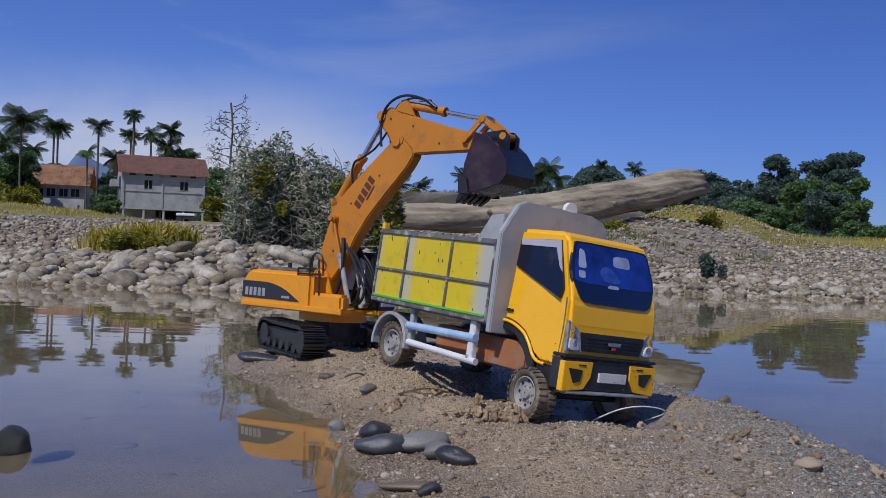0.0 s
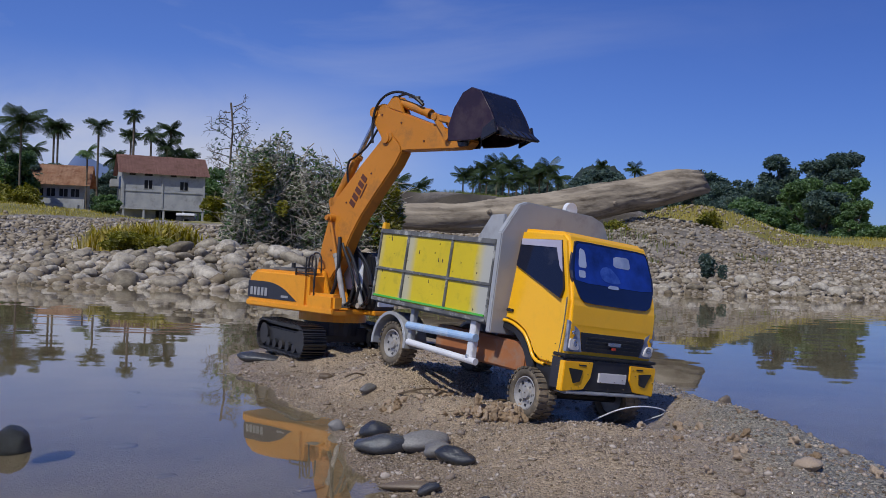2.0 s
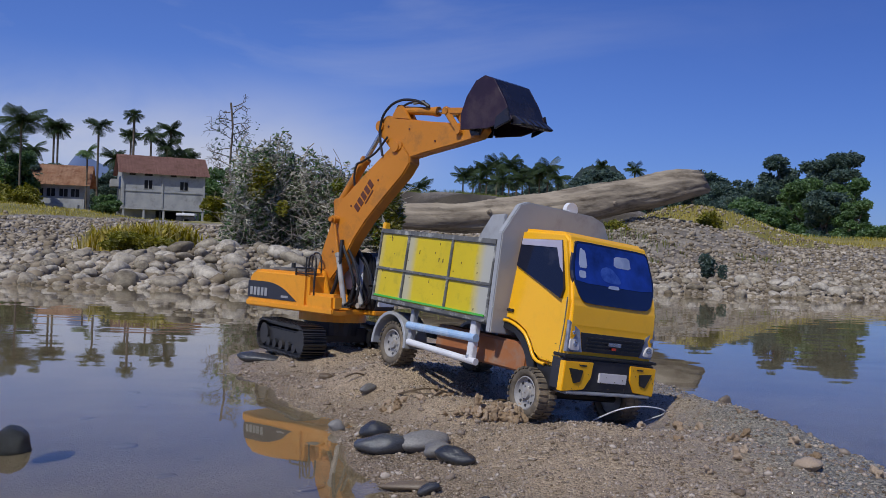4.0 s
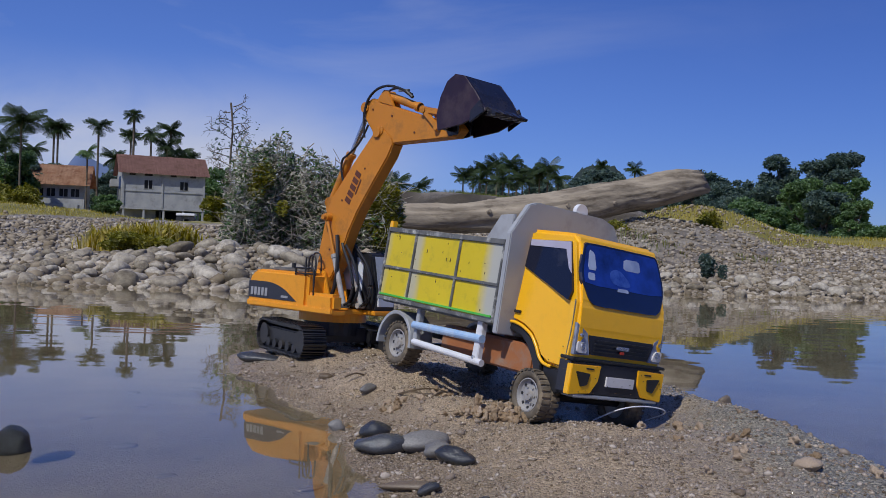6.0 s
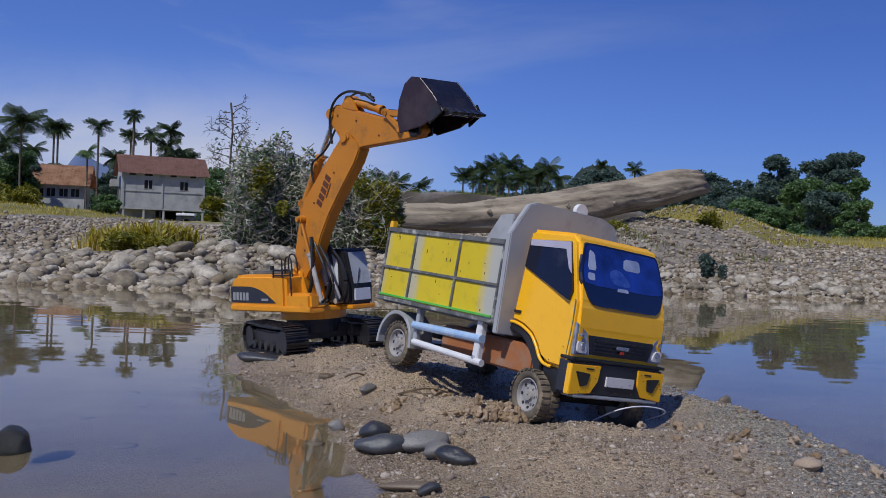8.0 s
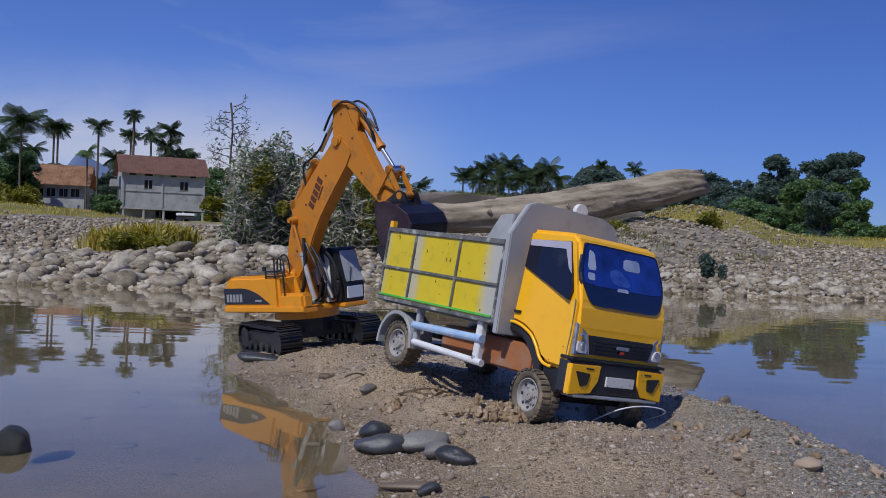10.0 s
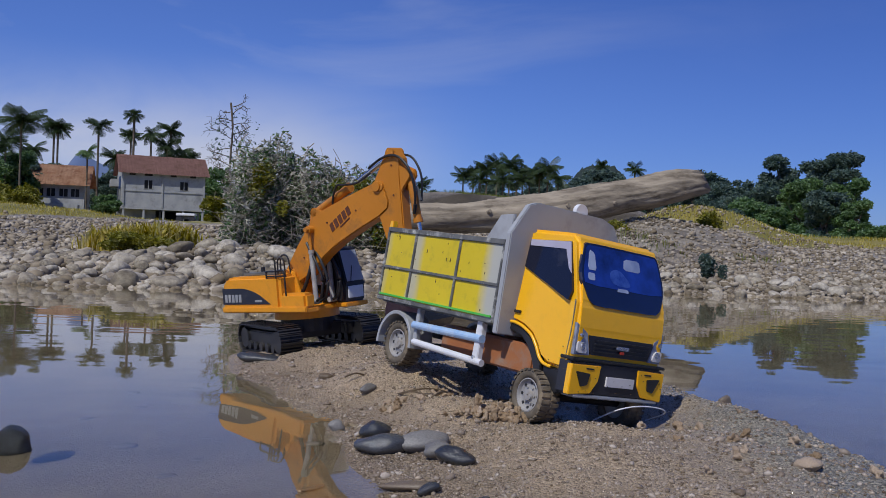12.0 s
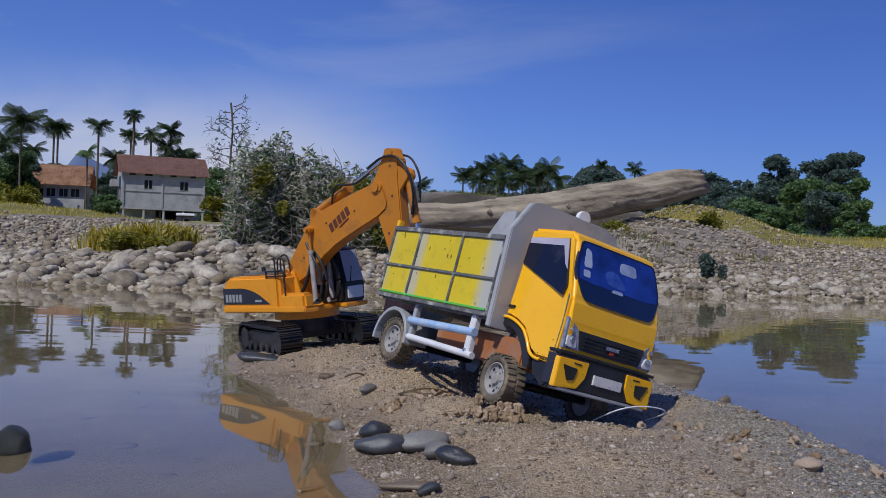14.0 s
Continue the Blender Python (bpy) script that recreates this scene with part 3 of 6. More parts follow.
def ground():
    fine = np.radians(np.arange(-33, 33.01, 0.165))
    coarse = np.radians(np.linspace(33, 327, 60)[1:-1])
    ang = np.concatenate([fine, coarse])
    r1 = np.arange(0.30, 2.9, 0.0085)
    r2 = 2.9 * 1.022 ** np.arange(1, 325)
    rad = np.concatenate([r1, r2])
    A, Rr = np.meshgrid(ang, rad)
    X, Y = Rr * np.sin(A), Rr * np.cos(A)
    Z = terrain(X, Y)
    n_a, n_r = len(ang), len(rad)
    co = np.stack([X, Y, Z], -1).reshape(-1, 3)
    co = np.concatenate([co, [[0, 0, float(terrain(np.array([0.0]), np.array([0.0]))[0])]]])
    i = np.arange(n_r - 1)[:, None] * n_a
    j = np.arange(n_a)[None, :]
    j2 = (j + 1) % n_a
    quads = np.stack([i + j, i + n_a + j, i + n_a + j2, i + j2], -1).reshape(-1, 4)
    hub = len(co) - 1
    tris = [(hub, k, (k + 1) % n_a) for k in range(n_a)]
    me = bpy.data.meshes.new("ground")
    me.from_pydata(co.tolist(), [], quads.tolist() + tris)
    me.polygons.foreach_set("use_smooth", [True] * len(me.polygons))
    at = me.attributes.new("grass", "FLOAT", "POINT")
    at.data.foreach_set("value", grass_at(co[:, 0], co[:, 1]).astype(np.float32))
    at = me.attributes.new("earth", "FLOAT", "POINT")
    at.data.foreach_set("value", earth_at(co[:, 0], co[:, 1]).astype(np.float32))
    me.materials.append(M_ground)
    me.validate()
    return tagged(new("ground", me), "wet sand bar, silty river bed and gravel banks with grass", "ground", kind="structure")


def gz(x, y):
    return float(terrain(np.array([x]), np.array([y]))[0])


ground()


def water():
    b = bmesh.new()
    n = 40
    rim = [b.verts.new((22 * math.cos(2 * math.pi * k / n), 1.0 + 13 * math.sin(2 * math.pi * k / n), 0.0)) for k in range(n)]
    b.faces.new(rim)
    ob = obj("water", b, M_water)
    ob.visible_shadow = False
    return tagged(ob, "calm brown river water with faint ripples mirroring the sky", "water", kind="structure")


water()


# ---- stones ----
def pebble_mesh(name, seed, material, sub=2, flat=0.62, rough=0.2):
    rnd = random.Random(seed)
    b = bmesh.new()
    bmesh.ops.create_icosphere(b, subdivisions=sub, radius=0.5)
    off = Vector((rnd.uniform(0, 50), rnd.uniform(0, 50), rnd.uniform(0, 50)))
    ax, ay = rnd.uniform(0.8, 1.2), rnd.uniform(0.65, 1.0)
    for v in b.verts:
        k = 1 + rough * noise.noise(v.co * 1.6 + off) * 1.6 + rough * 0.4 * noise.noise(v.co * 4 + off)
        v.co = Vector((v.co.x * ax * k, v.co.y * ay * k, v.co.z * flat * k))
    me = bpy.data.meshes.new(name)
    b.to_mesh(me)
    b.free()
    me.polygons.foreach_set("use_smooth", [True] * len(me.polygons))
    me.materials.append(material)
    return me


def scatter_bank():
    """Stones of the far bank: larger ones one by one, the small rest as stuff."""
    rnd = random.Random(4)
    kinds = [pebble_mesh("river_stone", 100 + k, M_stone, 3, rnd.uniform(0.5, 0.8), 0.26) for k in range(12)]
    spots = []
    tries = 0
    while len(spots) < 330 and tries < 9000:
        tries += 1
        if len(spots) < 210:
            x = rnd.uniform(-3.1, -0.55)
            e = abs(rnd.gauss(0, 0.6)) - 0.06
            size = rnd.uniform(0.07, 0.14) * (1.35 if -2.0 < x < -0.7 and rnd.random() < 0.6 else 0.85)
        else:
            x = rnd.uniform(1.3, 4.2)
            e = abs(rnd.gauss(0, 0.75)) - 0.05
            size = rnd.uniform(0.055, 0.14)
        y = float(shore(np.array([x]))[0]) + e
        if any((x - a) ** 2 + (y - c) ** 2 < (0.42 * (size + s)) ** 2 for a, c, s in spots):
            continue
        spots.append((x, y, size))
    for x, y, s in spots:
        ob = new("river_stone", kinds[rnd.randrange(12)])
        ob.matrix_basis = Matrix.LocRotScale((x, y, gz(x, y) + s * 0.16), Euler((rnd.uniform(-0.35, 0.35), rnd.uniform(-0.35, 0.35), rnd.uniform(0, 6.3))), (s, s, s))
        tagged(ob, "rounded pale grey river stone on the gravel shore", "stone", "stones on the far bank")
    # the small rest
    base = []
    for k in range(8):
        m = pebble_mesh("tmp", 300 + k, M_gravel, 1, 0.6, 0.2)
        base.append((np.array([v.co[:] for v in m.vertices]), np.array([p.vertices[:] for p in m.polygons])))
        bpy.data.meshes.remove(m)

    def heap(name, count, place, lo, hi, material, label, category):
        V, F, n = [], [], 0
        xs, ys, ss = [], [], []
        for _ in range(count):
            x, y = place()
            xs.append(x), ys.append(y), ss.append(rnd.uniform(lo, hi) * (1.8 if rnd.random() < 0.08 else 1))
        zs = terrain(np.array(xs), np.array(ys))
        for x, y, z, s in zip(xs, ys, zs, ss):
            v, f = base[rnd.randrange(8)]
            a = rnd.uniform(0, 6.3)
            rot = np.array([[math.cos(a), -math.sin(a), 0], [math.sin(a), math.cos(a), 0], [rnd.uniform(-0.3, 0.3), rnd.uniform(-0.3, 0.3), 1]])
            V.append(v @ rot.T * s + (x, y, z + s * 0.12))
            F.append(f + n)
            n += len(v)
        me = bpy.data.meshes.new(name)
        me.from_pydata(np.concatenate(V).tolist(), [], np.concatenate(F).tolist())
        me.polygons.foreach_set("use_smooth", [True] * len(me.polygons))
        me.materials.append(material)
        return tagged(new(name, me), label, category, kind="stuff")

    def bank_left():
        x = rnd.uniform(-3.3, 0.5)
        e = 11.0 * rnd.random() ** 1.7
        return x * (1 + 0.13 * e), float(shore(np.array([x]))[0]) + e - 0.05

    def bank_right():
        x = rnd.uniform(0.8, 4.2)
        e = 8.0 * rnd.random() ** 1.6
        return x * (1 + 0.08 * e), float(shore(np.array([x]))[0]) + e - 0.05

    heap("bank_gravel", 13000, bank_left, 0.022, 0.075, M_gravel, "grey and tan gravel covering the far bank", "gravel")
    heap("bank_gravel", 11000, bank_right, 0.02, 0.06, M_gravel, "pale grey gravel on the sunlit bank", "gravel")

    def on_bar():
        while True:
            x, y = rnd.uniform(-0.42, 0.6), 0.75 + 1.5 * rnd.random() ** 1.3
            if bar_depth(np.array([x]), np.array([y]))[0] > -0.03 and not lump(x, y, 0.25, 1.46, 0.09, 0.16, 0.64) > 0.6:
                return x, y

    heap("sand_pebbles", 15000, on_bar, 0.0018, 0.0046, M_pebble, "small wet brown pebbles strewn over the sand", "pebbles")
    heap("sand_lumps", 1300, on_bar, 0.0038, 0.0095, M_pebble, "wet clods and larger pebbles on the sand", "pebbles")


scatter_bank()


def floor_at(px, py, h=0.01):
    """Ground place of a sight line given by its slope right and down of straight ahead."""
    d = (EYE.z - h) / py
    return px * d, d


def near_stones():
    rnd = random.Random(11)
    # x, y, length, width, height, turn, material, label
    rows = [(-0.100, 1.365, 0.052, 0.044, 0.030, 0.2, M_wetstone, "wet blue-black flat stone at the water's edge"),
            (-0.085, 1.275, 0.078, 0.050, 0.032, 0.1, M_wetstone, "large wet black river stone lying on sand"),
            (-0.028, 1.290, 0.066, 0.052, 0.036, 0.4, M_greystone, "damp grey stone beside the black stones"),
            (-0.012, 1.225, 0.050, 0.040, 0.030, -0.2, M_greystone, "small grey wet stone"),
            (0.008, 1.175, 0.050, 0.040, 0.030, -0.5, M_wetstone, "rough black wet stone with a broken edge"),
            (-0.045, 1.075, 0.066, 0.036, 0.014, -0.15, M_brownstone, "brown wet stone half sunk in shallow water"),
            (-0.165, 1.42, 0.028, 0.022, 0.020, 0.3, M_greystone, "small shiny wet pebble glinting in the sun"),
            (-0.115, 1.56, 0.032, 0.022, 0.016, 0.9, M_greystone, "pale slanted flat pebble on sand"),
            (-0.205, 1.72, 0.034, 0.020, 0.013, 0.1, M_brownstone, "tan flat pebble on sand"),
            (-0.385, 2.02, 0.10, 0.05, 0.022, -0.2, M_wetstone, "dark wet slab half under the shallow water"),
            (-0.522, 1.155, 0.056, 0.052, 0.050, 0.3, M_blackstone, "dark wet stone standing out of the water"),
            (0.455, 1.51, 0.022, 0.020, 0.022, 0.5, M_brownstone, "small brown clod on the sand ridge"),
            (0.405, 1.03, 0.034, 0.028, 0.014, 0.1, M_mud, "damp brown lump of gravel by the water"),
            (-0.02, 1.05, 0.030, 0.022, 0.018, 0.6, M_wetstone, "small dark wet pebble"),
            (-0.16, 1.09, 0.05, 0.018, 0.012, 0.8, M_brownstone, "thin tan stone lying in shallow water"),
            (0.035, 0.985, 0.026, 0.02, 0.016, 0.2, M_wetstone, "small dark wet pebble")]
    for k, (x, y, a, c, h, t, m, label) in enumerate(rows):
        if y < 1.45 and abs(x) < 0.2:
            x, y, a, c, h = x * 0.945 + 0.014, y * 0.945, a * 0.86, c * 0.86, h * 0.8
        me = pebble_mesh("river_stone", 500 + k, m, 3, 1.0, 0.42 if x < -0.5 else 0.27)
        ob = new("river_stone", me)
        ob.matrix_basis = Matrix.LocRotScale((x, y, max(gz(x, y), -0.012) + h * 0.28), Euler((rnd.uniform(-0.15, 0.15), rnd.uniform(-0.15, 0.15), t)), (a, c, h))
        tagged(ob, label, "stone", "stones on the sand bar")
    # stones lying under the shallow water
    sunk = [pebble_mesh("sunken_stone", 800 + k, M_silt, 2, 0.5, 0.3) for k in range(4)]
    for _ in range(22):
        x, y = rnd.uniform(-0.62, -0.08), rnd.uniform(0.95, 1.75)
        if not -0.42 < bar_depth(np.array([x]), np.array([y]))[0] < -0.01:
            continue
        a = rnd.uniform(0.010, 0.034)
        ob = new("sunken_stone", sunk[rnd.randrange(4)])
        ob.matrix_basis = Matrix.LocRotScale((x, y, gz(x, y) + a * 0.1), Euler((0, 0, rnd.uniform(0, 6.3))), (a, a, a * 0.8))
        tagged(ob, "brown silt-covered stone under the shallow water", "stone", "stones under the water")
    # clods dug up by the tyres
    clods = [pebble_mesh("mud_clod", 700 + k, M_mud, 3, 0.85, 0.9) for k in range(6)]
    for me in clods:
        me.polygons.foreach_set("use_smooth", [False] * len(me.polygons))
    spots = [(rnd.gauss(0.085, 0.022), rnd.gauss(1.345, 0.016), rnd.uniform(0.007, 0.016), k < 26) for k in range(60)]
    spots += [(rnd.gauss(-0.045, 0.03), rnd.gauss(1.46, 0.02), rnd.uniform(0.006, 0.014), False) for k in range(9)]
    spots += [(rnd.gauss(0.0, 0.02), rnd.gauss(1.535, 0.012), rnd.uniform(0.006, 0.014), False) for k in range(8)]
    spots += [(rnd.uniform(0.25, 0.5), rnd.uniform(1.0, 1.35), rnd.uniform(0.006, 0.018), False) for k in range(16)]
    for x, y, s, stacked in spots:
        ob = new("mud_clod", clods[rnd.randrange(6)])
        ob.matrix_basis = Matrix.LocRotScale((x, y, gz(x, y) + s * (0.7 if stacked else 0.25)), Euler((rnd.uniform(0, 6), rnd.uniform(0, 6), rnd.uniform(0, 6))), (s, s, s))
        tagged(ob, "crumbly damp brown lump of sand churned up by wheels", "clod", "clods on the sand bar")


near_stones()


# ---- dump truck ----
def truck():
    t = tagged(new("dump_truck"), "yellow model dump truck with grey headboard tilted on the sand", "truck")
    # chassis and load bed
    b = box(-0.03, 0.385, -0.035, -0.018, 0.062, 0.082, 0.002)
    box(-0.03, 0.385, 0.018, 0.035, 0.062, 0.082, 0.002, b)
    for x in (0.0, 0.12, 0.24, 0.37):
        box(x, x + 0.014, -0.034, 0.034, 0.064, 0.080, 0, b)
    part("chassis", b, M_black, t)
    bed = part("load_bed", box(-0.052, 0.262, -0.112, 0.112, 0.110, 0.120, 0.002), M_greydark, t)
    X = (-0.055, 0.030, 0.153, 0.260)
    Z = (0.117, 0.171, 0.236)
    for sgn in (-1, 1):
        y0, y1 = sgn * 0.110, sgn * 0.117
        fr = bmesh.new()
        for x in X:
            box(x - 0.0028, x + 0.0028, min(y0, y1) - 0.0022, max(y0, y1) + 0.0022, Z[0] - 0.004, Z[2] + 0.002, 0.0008, fr)
        for z, h in zip(Z, (0.004, 0.003, 0.005)):
            box(X[0] - 0.002, X[-1] + 0.002, min(y0, y1) - 0.003, max(y0, y1) + 0.003, z - h, z + h * 0.6, 0.0008, fr)
        part("side_frame", fr, M_chipped, bed)
        for i in range(3):
            for j in range(2):
                part("side_panel", box(X[i] + 0.002, X[i + 1] - 0.002, min(y0, y1), max(y0, y1), Z[j], Z[j + 1], 0.001), M_panel, bed)
        part("bottom_stripe", box(X[0] + 0.004, X[-1] - 0.004, min(y0, y1) - 0.0028, max(y0, y1) + 0.0028, 0.1215, 0.1245), M_green, bed)
    rnd = random.Random(17)
    spots = bmesh.new()
    for _ in range(20):
        x, z, h = rnd.uniform(-0.045, 0.25), rnd.uniform(0.126, 0.225), rnd.choice((0.0012, 0.0018, 0.003, 0.006))
        box(x, x + rnd.uniform(0.0008, 0.0016), -0.1178, -0.1165, z, z + h, 0.0, spots)
    part("mud_drip", spots, M_mudspot, bed, "dark dried mud drips")
    part("tailgate", box(-0.060, -0.054, -0.115, 0.115, 0.112, 0.236, 0.001), M_greydark, bed)
    part("corner_peg", box(-0.058, -0.048, -0.118, -0.108, 0.238, 0.25, 0.001), M_yellow, bed)
    # headboard with chamfered top and its folded wings
    part("headboard", plate([(-0.117, 0.10), (-0.121, 0.25), (-0.094, 0.296), (-0.078, 0.302), (0.060, 0.302), (0.088, 0.294), (0.121, 0.245), (0.117, 0.10)], 0.2625, 0.2735, 0.0015), M_grey, t)
    part("gusset_plate", slab([(0.205, 0.238), (0.2625, 0.238), (0.2625, 0.279), (0.232, 0.276)], -0.112, -0.106, 0.001), M_grey, t, "pale grey folded gusset plate")
    b = rod((0.262, 0.016, 0.304), (0.270, 0.016, 0.304), 0.0125, 20)
    join(b, box(0.260, 0.272, 0.006, 0.026, 0.300, 0.304, 0.001))
    part("roof_lamp", b, M_white, t, "round white lamp on the headboard")
    # cab shell
    prof = [(0.272, 0.121), (0.284, 0.121), (0.302, 0.117), (0.322, 0.108), (0.336, 0.094), (0.346, 0.080), (0.362, 0.072), (0.398, 0.070), (0.407, 0.084), (0.4085, 0.128), (0.406, 0.166), (0.379, 0.252), (0.366, 0.262), (0.274, 0.262)]
    b = slab(prof, -0.0931, 0.0931, 0.0)
    for v in b.verts:
        if v.co.z > 0.166:
            v.co.y *= 1 - 0.10 * (v.co.z - 0.166) / 0.096
        if v.co.x > 0.40 and v.co.z < 0.2:
            v.co.y *= 0.975
    bevel(b, 0.006, 3)
    cab = part("cab", b, M_yellow, t, smooth=False)

    def ysid(z, sgn, out):
        return sgn * (0.0931 * (1 - 0.10 * max(0.0, z - 0.166) / 0.096) + out)

    for sgn in (-1, 1):
        o = [(0.281, 0.205), (0.280, 0.246), (0.366, 0.249), (0.389, 0.180), (0.386, 0.167)]
        b = bmesh.new()
        a = [b.verts.new((x, ysid(z, sgn, 0.0012), z)) for x, z in o]
        c = [b.verts.new((x, ysid(z, sgn, -0.003), z)) for x, z in o]
        b.faces.new(a), b.faces.new(c[::-1])
        for i in range(5):
            b.faces.new((a[i], a[(i + 1) % 5], c[(i + 1) % 5], c[i]))
        bmesh.ops.recalc_face_normals(b, faces=b.faces[:])
        part("door_window", b, M_sideglass, cab, "dark tinted door window")
        # reflection along the window's top and front edge, modelled as a pale strip
        o = [(0.283, 0.237), (0.282, 0.246), (0.3655, 0.2485), (0.381, 0.204), (0.3735, 0.211), (0.3595, 0.2375)]
        b = bmesh.new()
        a = [b.verts.new((x, ysid(z, sgn, 0.0022), z)) for x, z in o]
        b.faces.new(a)
        r = bmesh.ops.extrude_face_region(b, geom=b.faces[:])
        for v in r["geom"]:
            if isinstance(v, bmesh.types.BMVert):
                v.co.y -= sgn * 0.001
        bmesh.ops.recalc_face_normals(b, faces=b.faces[:])
        part("window_reflection", b, M_reflex, cab, "pale lavender reflection painted as a strip on the door window")
        part("door_handle", box(0.279, 0.293, *sorted((sgn * 0.0925, sgn * 0.0958)), 0.136, 0.140, 0.0006), M_black, cab)
        part("door_seam", tube([(0.396, sgn * 0.0915, 0.078), (0.399, sgn * 0.0915, 0.13), (0.398, sgn * 0.0915, 0.17)], 0.0008, 5), M_greydark, cab)
        # dark arch lining behind the door's lower edge
        arch = [(0.272, 0.119), (0.284, 0.1185), (0.301, 0.1145), (0.320, 0.1055), (0.333, 0.092), (0.343, 0.077), (0.350, 0.07), (0.352, 0.055), (0.338, 0.058), (0.330, 0.075), (0.318, 0.092), (0.30, 0.105), (0.272, 0.11)]
        part("wheel_arch", slab(arch, *sorted((sgn * 0.060, sgn * 0.0922)), 0.001), M_black, cab)
        lip = [(0.273, 0.1215), (0.284, 0.1215), (0.302, 0.1175), (0.322, 0.1085), (0.336, 0.0945), (0.346, 0.0805), (0.357, 0.0735), (0.372, 0.0715)]
        part("arch_lip", tube([(x, sgn * 0.0925, z) for x, z in lip], 0.0026, 8), M_yellow, cab, smooth=True)
        part("corner_panel", slab([(0.352, 0.0715), (0.404, 0.0695), (0.404, 0.045), (0.385, 0.035), (0.36, 0.05)], *sorted((sgn * 0.062, sgn * 0.0905)), 0.002), M_black, cab)

    def rounded(outline, cut=0.15):
        """Corners of an outline cut off."""
        return [(p[0] + (q[0] - p[0]) * f, p[1] + (q[1] - p[1]) * f) for p, q in zip(outline, outline[1:] + outline[:1]) for f in (cut, 1 - cut)]

    def front_patch(outline, lift, name, material, label="", thick=0.003, parent=cab):
        """A panel on the cab's front: (y, z) outline laid on the face, which leans back above the bonnet line."""
        def fx(z):
            return (0.4085 - 0.0025 * max(0, z - 0.128) / 0.038) if z <= 0.166 else 0.406 - 0.027 * (z - 0.166) / 0.086
        b = bmesh.new()
        if name not in ("grille", "headlight"):
            lift -= 0.0026
            outline = rounded(rounded(outline, 0.28), 0.25) if name == "blue_cloth" else rounded(outline)
        k = len(outline)

        def bow(y):
            return 0.004 * (y / 0.09) ** 2 if name in ("grille", "headlight") else 0.0
        a = [b.verts.new((fx(z) + lift - bow(y), y, z)) for y, z in outline]
        c = [b.verts.new((fx(z) + lift - thick - 0.004 - bow(y), y, z)) for y, z in outline]
        b.faces.new(a), b.faces.new(c[::-1])
        for i in range(k):
            b.faces.new((a[i], a[(i + 1) % k], c[(i + 1) % k], c[i]))
        bmesh.ops.recalc_face_normals(b, faces=b.faces[:])
        return part(name, b, material, parent, label)

    ws = front_patch([(-0.084, 0.195), (-0.085, 0.21), (-0.077, 0.247), (-0.070, 0.2515), (0.070, 0.2515), (0.077, 0.247), (0.085, 0.21), (0.084, 0.195), (0.074, 0.172), (0.062, 0.165), (-0.062, 0.165), (-0.074, 0.172)], 0.004, "windscreen", M_glass, "dark glossy windscreen with a painted blue reflection")
    # pane that carries the windscreen's painted blue reflection
    front_patch([(-0.080, 0.193), (-0.081, 0.21), (-0.074, 0.244), (-0.068, 0.2485), (0.068, 0.2485), (0.074, 0.244), (0.081, 0.21), (0.080, 0.193)], 0.0044, "reflection_pane", M_bluereflex, thick=0.001, parent=cab)
    front_patch([(-0.030, 0.206), (-0.028, 0.218), (-0.01, 0.222), (0.004, 0.212), (0.012, 0.204), (0.012, 0.198), (-0.02, 0.198)], 0.0048, "blue_cloth", M_bluepatch, thick=0.001, parent=cab)
    front_patch([(0.0, 0.222), (0.002, 0.238), (0.034, 0.239), (0.036, 0.222)], 0.0048, "paper_card", M_paper, thick=0.001, parent=cab)
    front_patch([(-0.073, 0.214), (-0.068, 0.242), (-0.058, 0.238), (-0.056, 0.214)], 0.0048, "paper_card", M_paper, thick=0.001, parent=cab)
    front_patch([(-0.016, 0.190), (-0.012, 0.195), (0.006, 0.195), (0.008, 0.190)], 0.0048, "paper_card", M_paper, thick=0.001, parent=cab)
    front_patch([(-0.073, 0.200), (-0.073, 0.210), (-0.060, 0.210), (-0.060, 0.200)], 0.0048, "paper_card", M_paper, thick=0.001, parent=cab)
    grille = front_patch([(-0.066, 0.124), (-0.058, 0.0975), (0.058, 0.0975), (0.066, 0.124)], 0.0035, "grille", M_grille)
    for z in (0.102, 0.107, 0.112, 0.117):
        part("grille_bar", box(0.4105, 0.4135, -0.055, 0.055, z, z + 0.0018), M_black, grille)
    part("badge", box(0.4115, 0.4145, -0.013, 0.013, 0.109, 0.114, 0.0005), M_chrome, grille)
    part("badge", box(0.4115, 0.4145, -0.004, 0.004, 0.103, 0.107, 0.0005), M_redmark, grille)
    for sgn in (-1, 1):
        h = front_patch([(sgn * 0.089, 0.139), (sgn * 0.069, 0.126), (sgn * 0.060, 0.0965), (sgn * 0.088, 0.0955)], 0.003, "headlight", M_lens, "clear slanted headlight")
        part("lamp_facet", plate(rounded([(sgn * 0.066, 0.0985), (sgn * 0.086, 0.0985), (sgn * 0.087, 0.114), (sgn * 0.072, 0.113)]), 0.4085, 0.4112, 0.0004), M_plate, h, "white reflector in the headlight")
        part("lamp_bowl", rod((0.409, sgn * 0.077, 0.108), (0.4125, sgn * 0.076, 0.108), 0.0048, 14), M_chrome, h)
        part("lamp_bowl", rod((0.409, sgn * 0.081, 0.123), (0.4115, sgn * 0.080, 0.123), 0.0032, 12), M_chrome, h)
    # bumper
    bump = part("bumper", box(0.385, 0.4135, -0.0935, 0.0935, 0.040, 0.090, 0.004), M_grille, t)
    part("bumper_rim", box(0.388, 0.4155, -0.095, 0.095, 0.088, 0.0925, 0.0015), M_black, bump)
